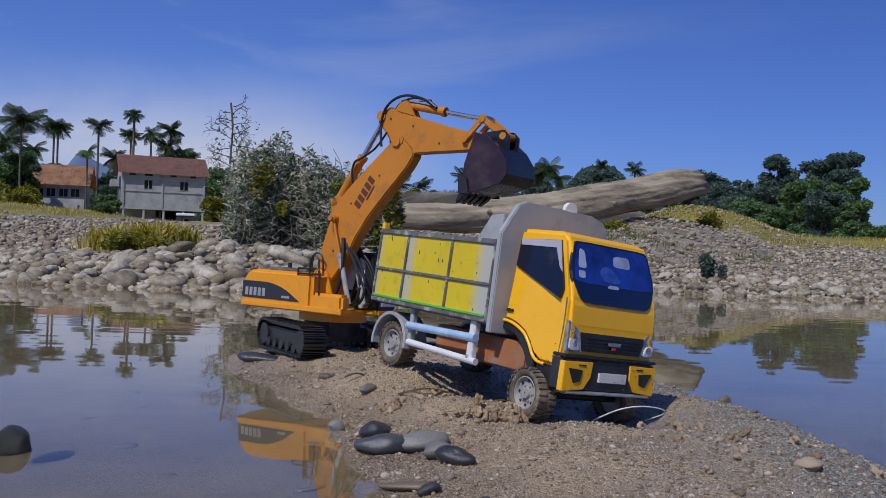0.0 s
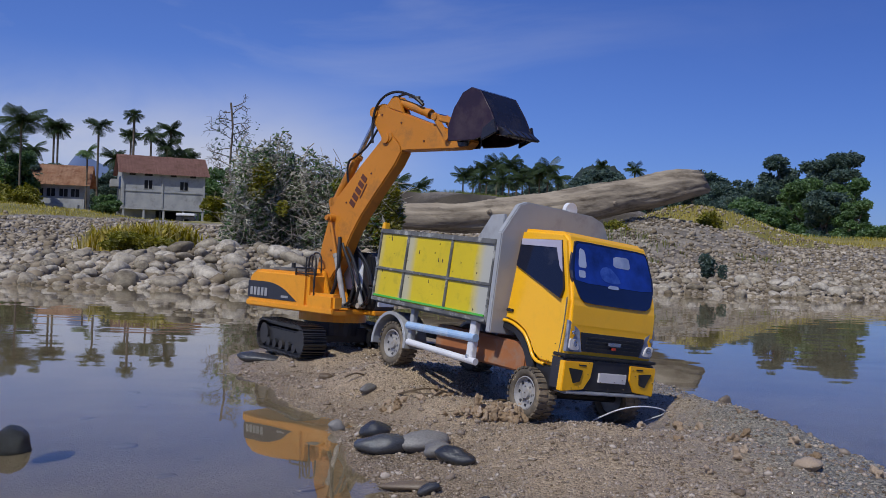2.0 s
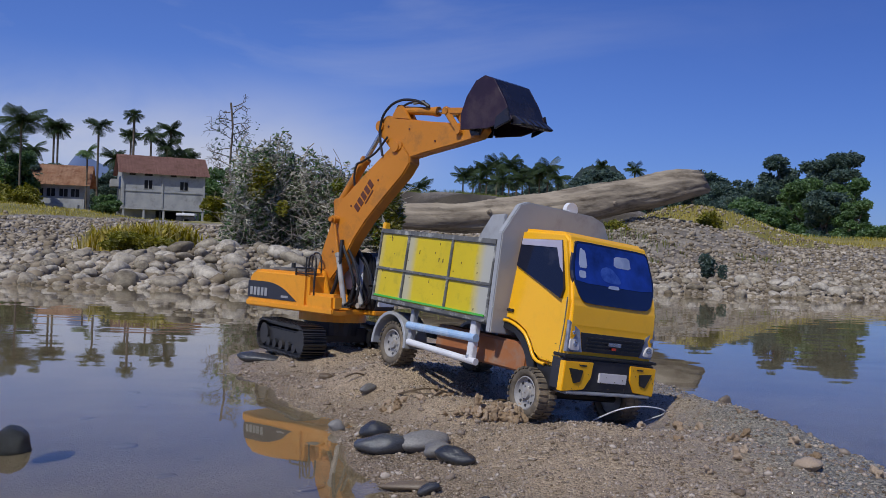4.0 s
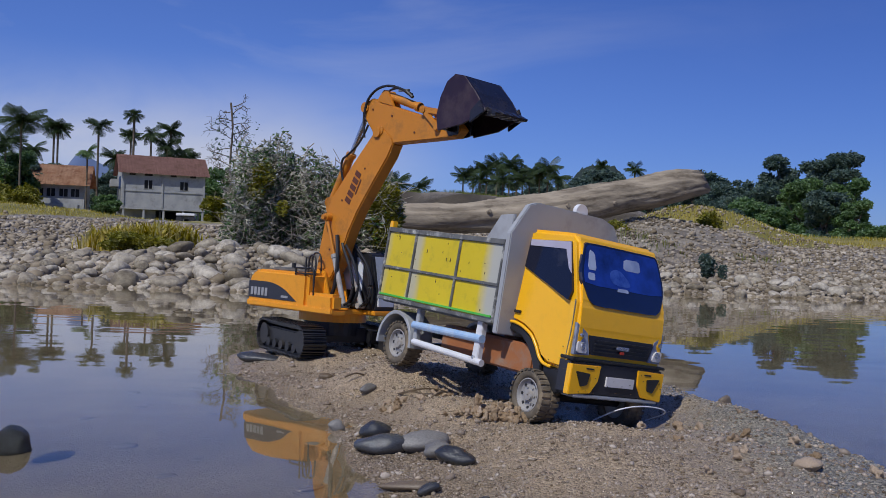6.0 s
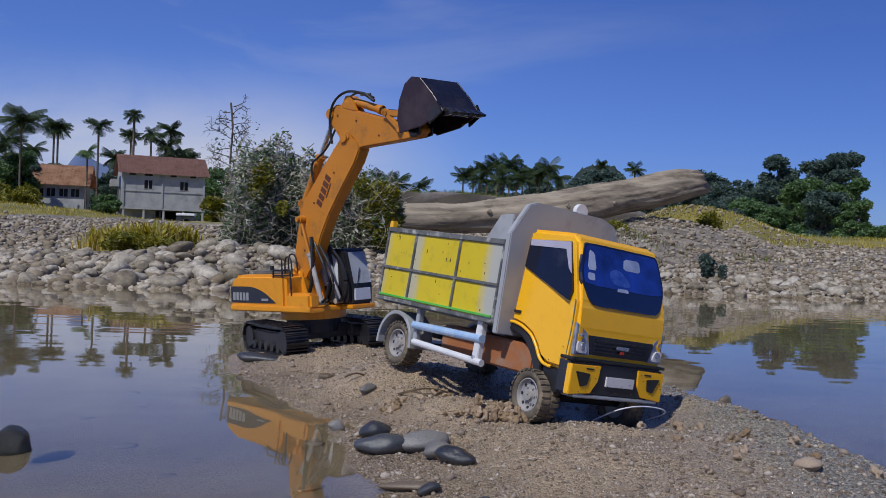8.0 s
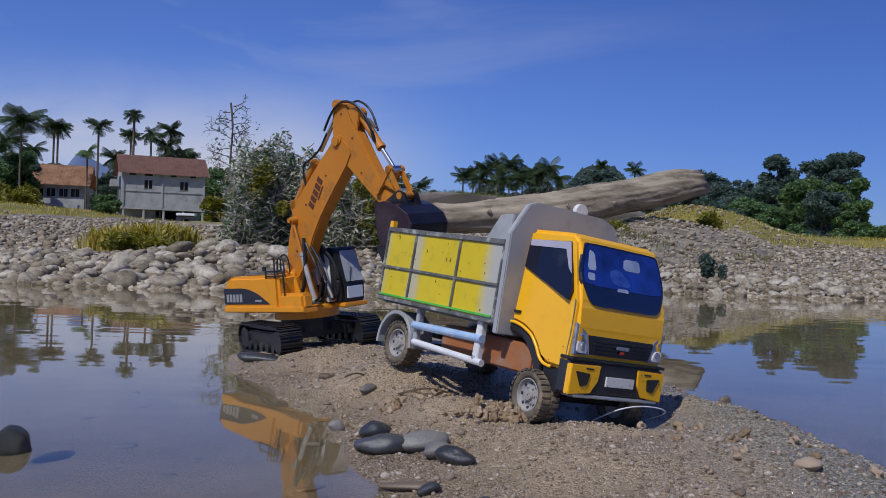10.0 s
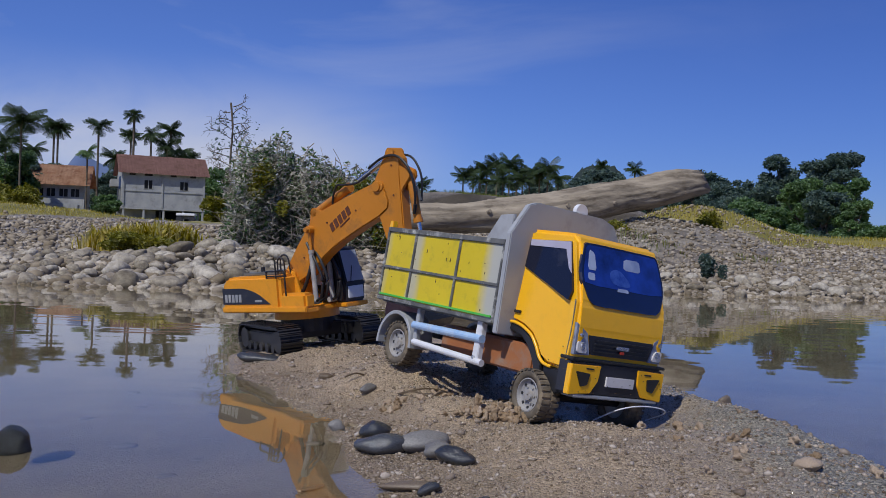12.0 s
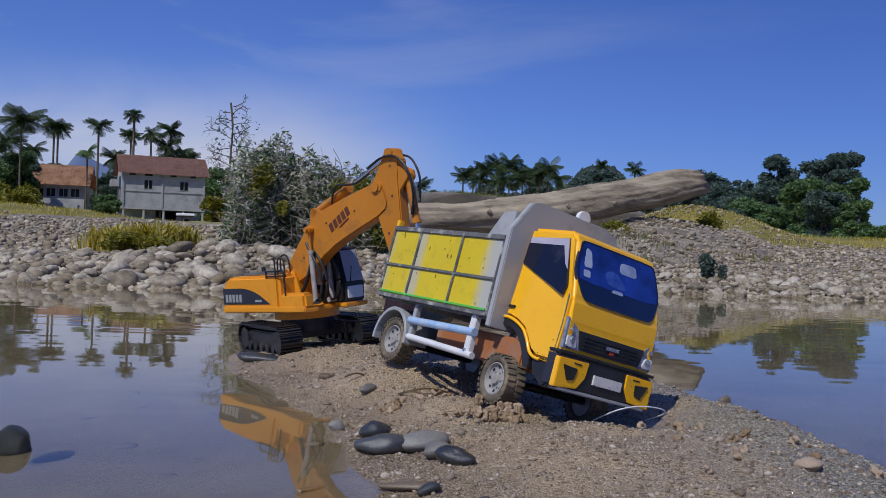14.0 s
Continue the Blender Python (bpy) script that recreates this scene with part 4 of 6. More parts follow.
    part("bumper_lip", box(0.39, 0.4155, -0.085, 0.088, 0.0375, 0.0425, 0.0015), M_grey, bump)
    for sgn in (-1, 1):
        o = [(sgn * 0.0945, 0.083), (sgn * 0.038, 0.084), (sgn * 0.040, 0.062), (sgn * 0.052, 0.045), (sgn * 0.0945, 0.041)]
        part("bumper_panel", plate(o, 0.405, 0.4155, 0.001), M_yellow, bump, "yellow bumper panel with fog lamp recess")
        o = [(sgn * 0.086, 0.074), (sgn * 0.058, 0.072), (sgn * 0.061, 0.056), (sgn * 0.074, 0.053)]
        part("fog_lamp", plate(o, 0.41, 0.4168, 0.0008), M_black, bump)
        part("scratch_mark", box(0.41, 0.4162, *sorted((sgn * 0.052, sgn * 0.066)), 0.0775, 0.0795), M_black, bump)
    part("number_plate", box(0.411, 0.4158, -0.024, 0.033, 0.056, 0.070, 0.0006), M_plate, bump, "blank white number plate")
    splash = bmesh.new()
    for _ in range(34):
        x = rnd.uniform(0.335, 0.402)
        z = 0.071 + abs(rnd.gauss(0, 0.012))
        a = rnd.uniform(0.0004, 0.0010)
        if x > 0.352 or z > 0.095:
            box(x, x + a, -0.0942, -0.0925, z, z + a, 0.0, splash)
    part("mud_splash", splash, M_mudspot, cab, "dried mud splashes")
    splash = bmesh.new()
    for _ in range(28):
        y, z, a = rnd.uniform(-0.09, 0.09), rnd.uniform(0.042, 0.086), rnd.uniform(0.0005, 0.0012)
        box(0.4150, 0.4164, y, y + a, z, z + a, 0.0, splash)
    part("mud_splash", splash, M_mudspot, bump, "dried mud splashes")
    # side guards, tank box, mudguards
    for sgn in (-1, 1):
        yo = sgn * 0.112
        g = part("side_guard", rod((0.058, yo, 0.083), (0.238, yo, 0.087), 0.0064, 14), M_blue, t, "pale blue painted guard pipe")
        part("guard_pipe", rod((0.064, yo, 0.056), (0.246, yo, 0.052), 0.0054, 14), M_white, g, "white painted guard pipe")
        part("guard_post", box(0.222, 0.236, *sorted((sgn * 0.104, sgn * 0.114)), 0.050, 0.113, 0.001), M_white, g)
        part("guard_post", box(0.056, 0.066, *sorted((sgn * 0.100, sgn * 0.110)), 0.052, 0.113, 0.001), M_grey, g)
        part("guard_bolt", rod((0.228, yo, 0.058), (0.228, sgn * 0.117, 0.058), 0.003, 8), M_chrome, g)
        part("tank_box", box(0.10, 0.325, *sorted((sgn * 0.045, sgn * 0.084)), 0.050, 0.094, 0.003), M_rust, t, "rusty orange box under the bed")
        m = [(0.052 * math.cos(a) + 0.003, 0.046 + 0.054 * math.sin(a)) for a in np.linspace(math.pi * 1.04, -0.05, 15)]
        m += [(0.046 * math.cos(a) + 0.003, 0.046 + 0.048 * math.sin(a)) for a in np.linspace(-0.05, math.pi * 1.04, 15)]
        part("mudguard", slab(m, *sorted((sgn * 0.066, sgn * 0.112)), 0.0006, 1), M_grey, t)
    part("rear_axle", rod((0.002, -0.07, 0.045), (0.002, 0.07, 0.045), 0.007), M_black, t)
    # wheels, hung on their own axles
    tyre_prof = [(0.024, -0.013), (0.032, -0.0155), (0.0355, -0.013), (0.0365, -0.006), (0.0365, 0.006), (0.0355, 0.013), (0.032, 0.0155), (0.024, 0.013)]
    made = []
    for x, sgn in ((0.002, -1), (0.002, 1), (0.35, -1), (0.35, 1)):
        w = part("wheel", ring_solid(tyre_prof, 36), M_tyre, t, "muddy black tyre on a grey rim", smooth=True)
        tread = bmesh.new()
        for k in range(26):
            a = 2 * math.pi * k / 26
            for s in (-1, 1):
                q = box(-0.0026, 0.0026, min(s * 0.002, s * 0.0155), max(s * 0.002, s * 0.0155), 0.035, 0.0378, 0.0)
                bmesh.ops.rotate(q, verts=q.verts[:], cent=(0, 0, 0), matrix=Matrix.Rotation(a + s * 0.06, 3, "Y"))
                join(tread, q)
        part("tread", tread, M_tyre, w)
        rim = part("rim", ring_solid([(0.024, sgn * 0.013), (0.0225, sgn * 0.0135), (0.020, sgn * 0.009), (0.016, sgn * 0.0075), (0.009, sgn * 0.0085), (0.0075, sgn * 0.0125), (0.001, sgn * 0.0128), (0.001, -sgn * 0.01), (0.024, -sgn * 0.01)], 32), M_rim, w, "dusty grey rim with round holes", smooth=False)
        holes = bmesh.new()
        for k in range(8):
            a = 2 * math.pi * k / 8
            join(holes, rod((0.0178 * math.cos(a), sgn * 0.0072, 0.0178 * math.sin(a)), (0.0178 * math.cos(a), sgn * 0.0088, 0.0178 * math.sin(a)), 0.0024, 10))
        part("rim_hole", holes, M_black, w)
        nuts = bmesh.new()
        for k in range(6):
            a = 2 * math.pi * k / 6
            join(nuts, rod((0.0115 * math.cos(a), sgn * 0.008, 0.0115 * math.sin(a)), (0.0115 * math.cos(a), sgn * 0.0105, 0.0115 * math.sin(a)), 0.0014, 6))
        part("wheel_nut", nuts, M_rim, w)
        w.matrix_basis = pose(x, sgn * 0.0885, 0.045 if x < 0.1 else 0.026)
        made.append(w)
    axle = part("front_axle", rod((0, -0.075, 0), (0, 0.075, 0), 0.006), M_black, t)
    return t, made, axle


TRUCK, WHEELS, FRONT_AXLE = truck()


# ---- excavator ----
FOOT = Vector((-0.0107, -0.011, 0.177))
L_BOOM, L_STICK = 0.3484, 0.2131
TRACK_TURN = -58


def track_path(n, half=0.098, r=0.029):
    """Points and headings round the track belt, n of them, evenly."""
    straight = 2 * half
    total = 2 * straight + 2 * math.pi * r
    for k in range(n):
        s = total * k / n
        if s < straight:
            yield (-half + s, 2 * r, 0.0)
        elif s < straight + math.pi * r:
            a = (s - straight) / r
            yield (half + r * math.sin(a), r + r * math.cos(a), -a)
        elif s < 2 * straight + math.pi * r:
            yield (half - (s - straight - math.pi * r), 0.0, math.pi)
        else:
            a = (s - 2 * straight - math.pi * r) / r
            yield (-half - r * math.sin(a), r - r * math.cos(a), math.pi - a)


def excavator():
    e = tagged(new("excavator"), "orange model crawler excavator with black tracks and bucket", "excavator")
    turn = pose(0, 0, 0.012, 0, 0, TRACK_TURN)
    # undercarriage
    shoe_mesh = None
    for sgn in (-1, 1):
        yc = sgn * 0.098
        b = slab([(-0.094, 0.016), (0.094, 0.016), (0.105, 0.029), (0.094, 0.047), (-0.094, 0.047), (-0.105, 0.029)], yc - 0.016, yc + 0.016, 0.003)
        fr = part("track_frame", b, M_black, e)
        fr.matrix_basis = turn
        for x, r, nm in ((-0.098, 0.0235, "sprocket"), (0.098, 0.0235, "idler"), (-0.07, 0.010, "roller"), (-0.035, 0.010, "roller"), (0.0, 0.010, "roller"), (0.035, 0.010, "roller"), (0.07, 0.010, "roller")):
            part(nm, rod((x, yc - 0.021, 0.029 if r > 0.02 else 0.013), (x, yc + 0.021, 0.029 if r > 0.02 else 0.013), r, 16), M_black, fr)
        belt = bmesh.new()
        loop = list(track_path(60))
        inner = []
        outer = []
        for x, z, a in loop:
            inner.append((x - 0.006 * -math.sin(a), z - 0.006 * math.cos(a)))
            outer.append((x, z))
        for i in range(60):
            j = (i + 1) % 60
            vs = [belt.verts.new((p[0], yy, p[1])) for p in (outer[i], outer[j], inner[j], inner[i]) for yy in (yc - 0.014, yc + 0.014)]
            belt.faces.new((vs[0], vs[1], vs[3], vs[2]))
            belt.faces.new((vs[4], vs[5], vs[7], vs[6]))
            belt.faces.new((vs[0], vs[2], vs[4], vs[6]))
            belt.faces.new((vs[1], vs[3], vs[5], vs[7]))
        bmesh.ops.remove_doubles(belt, verts=belt.verts[:], dist=1e-5)
        bm_ob = part("track_belt", belt, M_track, e)
        bm_ob.matrix_basis = turn
        for x, z, a in track_path(44):
            if shoe_mesh is None:
                s = box(-0.0066, 0.0066, -0.0255, 0.0255, 0.0, 0.003, 0.0006)
                box(-0.0060, -0.0030, -0.0255, 0.0255, 0.002, 0.0062, 0.0, s)
                box(0.0015, 0.0035, -0.0255, 0.0255, 0.002, 0.0050, 0.0, s)
                first = part("track_shoe", s, M_track, bm_ob)
                shoe_mesh = first.data
                sh = first
            else:
                sh = new("track_shoe", shoe_mesh)
                sh.parent = bm_ob
            sh.matrix_basis = Matrix.Translation((x, yc, z)) @ Matrix.Rotation(-a, 4, "Y")
    b = box(-0.05, 0.05, -0.066, 0.066, 0.024, 0.056, 0.004)
    for s in (-1, 1):
        box(-0.075, -0.045, s * 0.072 - 0.014, s * 0.072 + 0.014, 0.024, 0.05, 0.003, b)
        box(0.045, 0.075, s * 0.072 - 0.014, s * 0.072 + 0.014, 0.024, 0.05, 0.003, b)
    fr = part("undercarriage", b, M_black, e)
    fr.matrix_basis = turn
    part("slew_ring", rod((0, 0, 0.05), (0, 0, 0.088), 0.062, 36), M_black, e)
    # the upper body
    W = 0.0885
    deck = box(-0.19, 0.078, -W, W, 0.098, 0.108, 0.002)
    box(0.078, 0.10, -W, -0.05, 0.098, 0.108, 0.002, deck)
    join(deck, rod((0, 0, 0.080), (0, 0, 0.10), 0.074, 36))
    up = part("upper_body", deck, M_orange, e)
    hood = [(-0.198, 0.104), (0.012, 0.104), (0.012, 0.182), (-0.165, 0.182), (-0.181, 0.178), (-0.192, 0.168), (-0.198, 0.152), (-0.199, 0.132)]
    part("engine_hood", slab(hood, -W, 0.02, 0.015, 5), M_orange, up)
    part("counterweight", slab([(-0.200, 0.104), (-0.06, 0.104), (-0.06, 0.178), (-0.165, 0.178), (-0.184, 0.174), (-0.196, 0.160), (-0.201, 0.140)], 0.021, W, 0.005, 3), M_orange, up)
    part("hood_lid", box(-0.15, -0.03, -0.06, 0.06, 0.180, 0.189, 0.003), M_greydark, up)
    part("exhaust", rod((-0.11, -0.03, 0.17), (-0.11, -0.03, 0.20), 0.005), M_black, up)
    part("side_box", box(0.012, 0.098, -W, -0.058, 0.106, 0.141, 0.006), M_orange, up)
    part("side_skirt", box(-0.196, 0.10, -W - 0.003, -W + 0.006, 0.099, 0.112, 0.002), M_orange, up)
    # dark swoosh decal with a maker's mark as plain bars
    sw = [(-0.193, 0.118), (-0.02, 0.118)] + [(-0.02 - 0.11 * math.sin(a), 0.118 + 0.037 * (1 - math.cos(a))) for a in np.linspace(0.35, 1.57, 9)] + [(-0.193, 0.155)]
    sw = [(x, 0.155 - 0.037 * ((x + 0.13) / 0.11) ** 2 if x > -0.13 else z) if 1 < i < 11 else (x, z) for i, (x, z) in enumerate(sw)]
    part("decal", slab(sw, -W - 0.0012, -W + 0.002), M_decal, up, "dark curved decal")
    for k in range(5):
        part("decal_bar", box(-0.183 + k * 0.013, -0.174 + k * 0.013, -W - 0.0024, -W, 0.123, 0.141), M_mark, up)
    part("decal_bar", box(-0.072, -0.048, -W - 0.0024, -W, 0.123, 0.128), M_mark, up)
    # handrail
    rail = part("handrail", tube([(0.03, -W + 0.004, 0.11), (0.03, -W + 0.004, 0.16), (0.026, -W + 0.004, 0.19), (0.0, -W + 0.004, 0.191), (-0.03, -W + 0.004, 0.191), (-0.033, -W + 0.004, 0.185), (-0.033, -W + 0.004, 0.167)], 0.0022, 6), M_black, up)
    part("rail_bar", rod((-0.033, -W + 0.004, 0.18), (0.03, -W + 0.004, 0.18), 0.0018, 6), M_black, up)
    part("rail_bar", rod((0.0, -W + 0.004, 0.167), (0.0, -W + 0.004, 0.215), 0.002, 6), M_black, up)
    part("rail_loop", tube([(-0.033, -0.04, 0.168), (-0.033, -0.04, 0.215), (-0.02, -0.04, 0.226), (-0.005, -0.04, 0.215), (0.0, -0.04, 0.168)], 0.002, 6), M_black, up)
    part("rail_loop", tube([(-0.02, -0.06, 0.168), (-0.02, -0.06, 0.21), (-0.01, -0.06, 0.22), (0.002, -0.06, 0.21), (0.004, -0.06, 0.168)], 0.002, 6), M_black, up)
    # boom bracket
    for y in (-0.041, 0.010):
        part("boom_bracket", slab([(-0.045, 0.105), (0.04, 0.105), (0.008, 0.185), (-0.012, 0.194), (-0.028, 0.186)], y, y + 0.008, 0.002), M_orange, up)
    for y, k in ((-0.040, 0.0), (-0.030, 0.006), (0.009, 0.004), (0.015, -0.008)):
        part("hose", tube([(0.050 + k, y, 0.115), (0.092 + k, y, 0.125), (0.104 + k, y, 0.165), (0.088 + k, y, 0.205), (0.060 + k, y * 0.8, 0.235), (0.048, y * 0.7, 0.25)], 0.0030, 8), M_hose, up)
    # cab
    cy0, cy1 = 0.022, W - 0.002
    body = part("cab", slab([(0.012, 0.108), (0.13, 0.108), (0.133, 0.15), (0.112, 0.228), (0.104, 0.234), (0.022, 0.234), (0.012, 0.226)], cy0, cy1, 0.004, 2), M_black, up)
    part("cab_floor", box(0.0, 0.138, cy0 - 0.004, cy1 + 0.001, 0.099, 0.109, 0.002), M_orange, up)
    front = bmesh.new()
    o = [(0.1335, 0.156), (0.1135, 0.226)]
    v = [front.verts.new((o[0][0] + 0.0016, cy0 + 0.006, o[0][1])), front.verts.new((o[0][0] + 0.0016, cy1 - 0.006, o[0][1])),
         front.verts.new((o[1][0] + 0.0022, cy1 - 0.008, o[1][1])), front.verts.new((o[1][0] + 0.0022, cy0 + 0.008, o[1][1]))]
    front.faces.new(v)
    bmesh.ops.solidify(front, geom=front.faces[:], thickness=0.002)
    part("front_pane", front, M_cabglass, up, "front pane of the cab with sky brightness in its colour")
    part("lower_pane", plate([(cy0 + 0.009, 0.118), (cy1 - 0.009, 0.118), (cy1 - 0.009, 0.145), (cy0 + 0.009, 0.145)], 0.1305, 0.1350, 0.001), M_cabglass, up)
    part("side_pane", slab([(0.024, 0.15), (0.09, 0.15), (0.09, 0.222), (0.026, 0.222)], cy0 - 0.0018, cy0 + 0.002, 0.0008), M_cabglass, up)
    part("door_pane", slab([(0.024, 0.15), (0.112, 0.15), (0.098, 0.222), (0.026, 0.222)], cy1 - 0.002, cy1 + 0.0018, 0.0008), M_sideglass, up)
    part("wiper", rod((0.136, cy0 + 0.016, 0.153), (0.128, cy0 + 0.03, 0.19), 0.001, 5), M_black, up)
    for ob in list(up.children):
        if ob.name.split(".")[0] in ("cab", "cab_floor", "front_pane", "lower_pane", "side_pane", "door_pane", "wiper"):
            ob.data.transform(Matrix.Translation((-0.024, 0, 0)))
    # boom
    bp = [(-0.020, -0.014), (-0.022, 0.006), (-0.014, 0.022), (0.05, 0.044), (0.125, 0.064), (0.160, 0.065), (0.250, 0.042), (0.338, 0.016), (0.352, 0.008), (0.356, -0.010), (0.350, -0.040), (0.340, -0.050), (0.310, -0.050), (0.235, -0.036), (0.17, -0.026), (0.12, -0.024), (0.05, -0.030), (0.0, -0.024)]
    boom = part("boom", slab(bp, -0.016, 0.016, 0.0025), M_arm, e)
    part("boom_lug", rod((0.342, -0.021, 0.004), (0.342, 0.021, 0.004), 0.0105, 18), M_arm, boom)
    part("foot_boss", rod((0, -0.022, 0), (0, 0.022, 0), 0.017, 20), M_arm, boom)
    part("cylinder_boss", rod((0.120, -0.030, 0.046), (0.120, 0.030, 0.046), 0.0085, 16), M_arm, boom)
    for y in (-0.012, 0.006):
        part("stick_cylinder_lug", slab([(0.115, 0.060), (0.17, 0.060), (0.150, 0.084), (0.138, 0.084)], y, y + 0.008, 0.001), M_arm, boom)
    for k in range(5):
        part("name_mark", slab([(0.172 + k * 0.0155, 0.004), (0.183 + k * 0.0155, 0.004), (0.185 + k * 0.0155, 0.022), (0.174 + k * 0.0155, 0.022)], -0.0172, -0.0155), M_brown, boom)
    part("name_mark", slab([(0.20, -0.003), (0.235, -0.003), (0.235, 0.0), (0.20, 0.0)], -0.0172, -0.0155), M_brown, boom)
    for x, z in ((0.06, 0.01), (0.17, 0.03), (0.26, 0.0), (0.09, -0.01)):
        part("boom_bolt", rod((x, -0.0175, z), (x, -0.0155, z), 0.0022, 8), M_brown, boom)
    part("hose", tube([(0.200, -0.010, 0.050), (0.222, -0.014, 0.068), (0.246, -0.016, 0.076), (0.262, -0.016, 0.066), (0.300, -0.018, 0.044), (0.345, -0.019, 0.036)], 0.0024, 7), M_hose, boom)
    for s in (-1, 1):
        part("foot_hose", tube([(0.10, s * 0.020, 0.0), (0.06, s * 0.026, -0.034), (0.02, s * 0.028, -0.055), (-0.02, s * 0.028, -0.06), (-0.045, s * 0.024, -0.045)], 0.0042, 8), M_hose, boom)
    # stick
    sp = [(-0.066, 0.040), (-0.060, 0.060), (-0.034, 0.070), (0.0, 0.058), (0.09, 0.036), (0.175, 0.018), (0.212, 0.014), (0.226, 0.0), (0.212, -0.015), (0.15, -0.020), (0.06, -0.026), (0.02, -0.030), (-0.008, -0.024), (-0.04, 0.012)]
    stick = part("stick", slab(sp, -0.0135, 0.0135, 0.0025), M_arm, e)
    part("pivot_boss", rod((0, -0.018, 0), (0, 0.018, 0), 0.010, 16), M_arm, stick)
    part("rear_boss", rod((-0.055, -0.017, 0.050), (-0.055, 0.017, 0.050), 0.011, 16), M_arm, stick)
    for y in (-0.0125, 0.0045):
        part("cylinder_lug", slab([(-0.025, 0.062), (0.03, 0.050), (0.008, 0.085), (-0.006, 0.086)], y, y + 0.008, 0.0015), M_arm, stick)
    for x, z in ((0.03, 0.03), (0.10, -0.005), (-0.03, 0.045)):
        part("stick_bolt", rod((x, -0.015, z), (x, -0.013, z), 0.0022, 8), M_brown, stick)
    part("hose", tube([(-0.045, -0.018, -0.015), (-0.052, -0.018, 0.03), (-0.044, -0.018, 0.065), (-0.020, -0.018, 0.086), (0.012, -0.016, 0.093), (0.048, -0.013, 0.086), (0.072, -0.011, 0.074)], 0.0028, 7), M_hose, stick)
    part("hose", tube([(-0.045, 0.016, -0.015), (-0.054, 0.016, 0.035), (-0.040, 0.016, 0.074), (-0.012, 0.014, 0.090), (0.02, 0.012, 0.092), (0.06, 0.01, 0.078)], 0.0024, 7), M_hose, stick)
    part("clamp", box(0.030, 0.060, -0.003, 0.003, 0.083, 0.087, 0.0005), M_greydark, stick)
    part("hose_fitting", rod((0.066, -0.013, 0.080), (0.082, -0.010, 0.068), 0.0038, 8), M_hose, stick)
    # bucket: hollow shell
    BS = 0.86
    bo = [(-0.012, -0.004), (-0.016, 0.026), (-0.001, 0.066), (0.023, 0.098), (0.048, 0.108), (0.074, 0.098), (0.104, 0.054), (0.128, 0.008)]
    bo = [(x * BS, z * BS) for x, z in bo]
    HW = 0.050
    b = bmesh.new()
    ins = [(x * 0.93 + 0.004, z * 0.93) for x, z in bo]
    k = len(bo)
    for i in range(k - 1):
        q = []
        for (x, z) in (bo[i], bo[i + 1], ins[i + 1], ins[i]):
            q += [b.verts.new((x, -HW, z)), b.verts.new((x, HW, z))]
        b.faces.new((q[0], q[1], q[3], q[2]))
        b.faces.new((q[4], q[5], q[7], q[6]))
        if i == 0:
            b.faces.new((q[0], q[1], q[7], q[6]))
        if i == k - 2:
            b.faces.new((q[2], q[3], q[5], q[4]))
    bmesh.ops.remove_doubles(b, verts=b.verts[:], dist=1e-5)
    bmesh.ops.recalc_face_normals(b, faces=b.faces[:])
    buc = part("bucket", b, M_wetblack, e, "wet black digging bucket with worn sides")
    for s in (-1, 1):
        part("bucket_side", slab([(-0.012, -0.006)] + bo[1:] + [(0.052, -0.007)], *sorted((s * HW, s * (HW + 0.004))), 0.0008, 1), M_maroon, buc, "worn maroon steel side")
        part("side_cutter", slab([(0.073, -0.010), (0.110, 0.004), (0.103, 0.029), (0.076, 0.012)], *sorted((s * (HW + 0.004), s * (HW + 0.009))), 0.001), M_wetblack, buc)
        part("bucket_ear", slab([(-0.034, 0.034), (-0.014, -0.012), (0.008, -0.012), (0.022, 0.045), (0.0, 0.058), (-0.026, 0.050)], *sorted((s * 0.0155, s * 0.021)), 0.001), M_wetblack, buc)
    for i in range(5):
        y = -0.041 + i * 0.0205
        part("tooth", slab([(0.096, 0.019), (0.112, 0.014), (0.131, 0.0), (0.127, -0.003), (0.101, 0.0)], y - 0.0065, y + 0.0065, 0.001, 1), M_wetblack, buc)
    # rams: barrel and rod each
    rams = {}
    for key, r, lb, lr in (("boom_near", 0.0058, 0.115, 0.10), ("boom_far", 0.0058, 0.115, 0.10), ("stick", 0.0095, 0.12, 0.12), ("bucket", 0.0085, 0.10, 0.10)):
        b = rod((0, 0, 0.0), (lb, 0, 0), r, 16)
        join(b, rod((lb - 0.008, 0, 0), (lb, 0, 0), r * 1.2, 16))
        join(b, rod((0, -0.012, 0), (0, 0.012, 0), r * 1.05, 14))
        ba = part("ram_barrel", b, M_arm if not key.startswith("boom") else M_ram, e)
        c = rod((-lr, 0, 0), (0, 0, 0), r * 0.55, 14)
        join(c, rod((0, -0.012, 0), (0, 0.012, 0), r * 0.95, 14))
        ro = part("ram_rod", c, M_chrome if not key.startswith("boom") else M_arm, e)
        rams[key] = (ba, ro)
    links = []
    for nm, L in (("rocker_link", 0.055), ("bucket_link", 0.062)):
        b = bmesh.new()
        for s in (-1, 1):
            join(b, slab([(-0.008, -0.006), (-0.008, 0.006), (L + 0.008, 0.007), (L + 0.008, -0.007)], *sorted((s * 0.0145, s * 0.020)), 0.002))
        join(b, rod((0, -0.022, 0), (0, 0.022, 0), 0.0065, 12))
        join(b, rod((L, -0.022, 0), (L, 0.022, 0), 0.0075, 12))
        links.append(part(nm, b, M_arm, e))
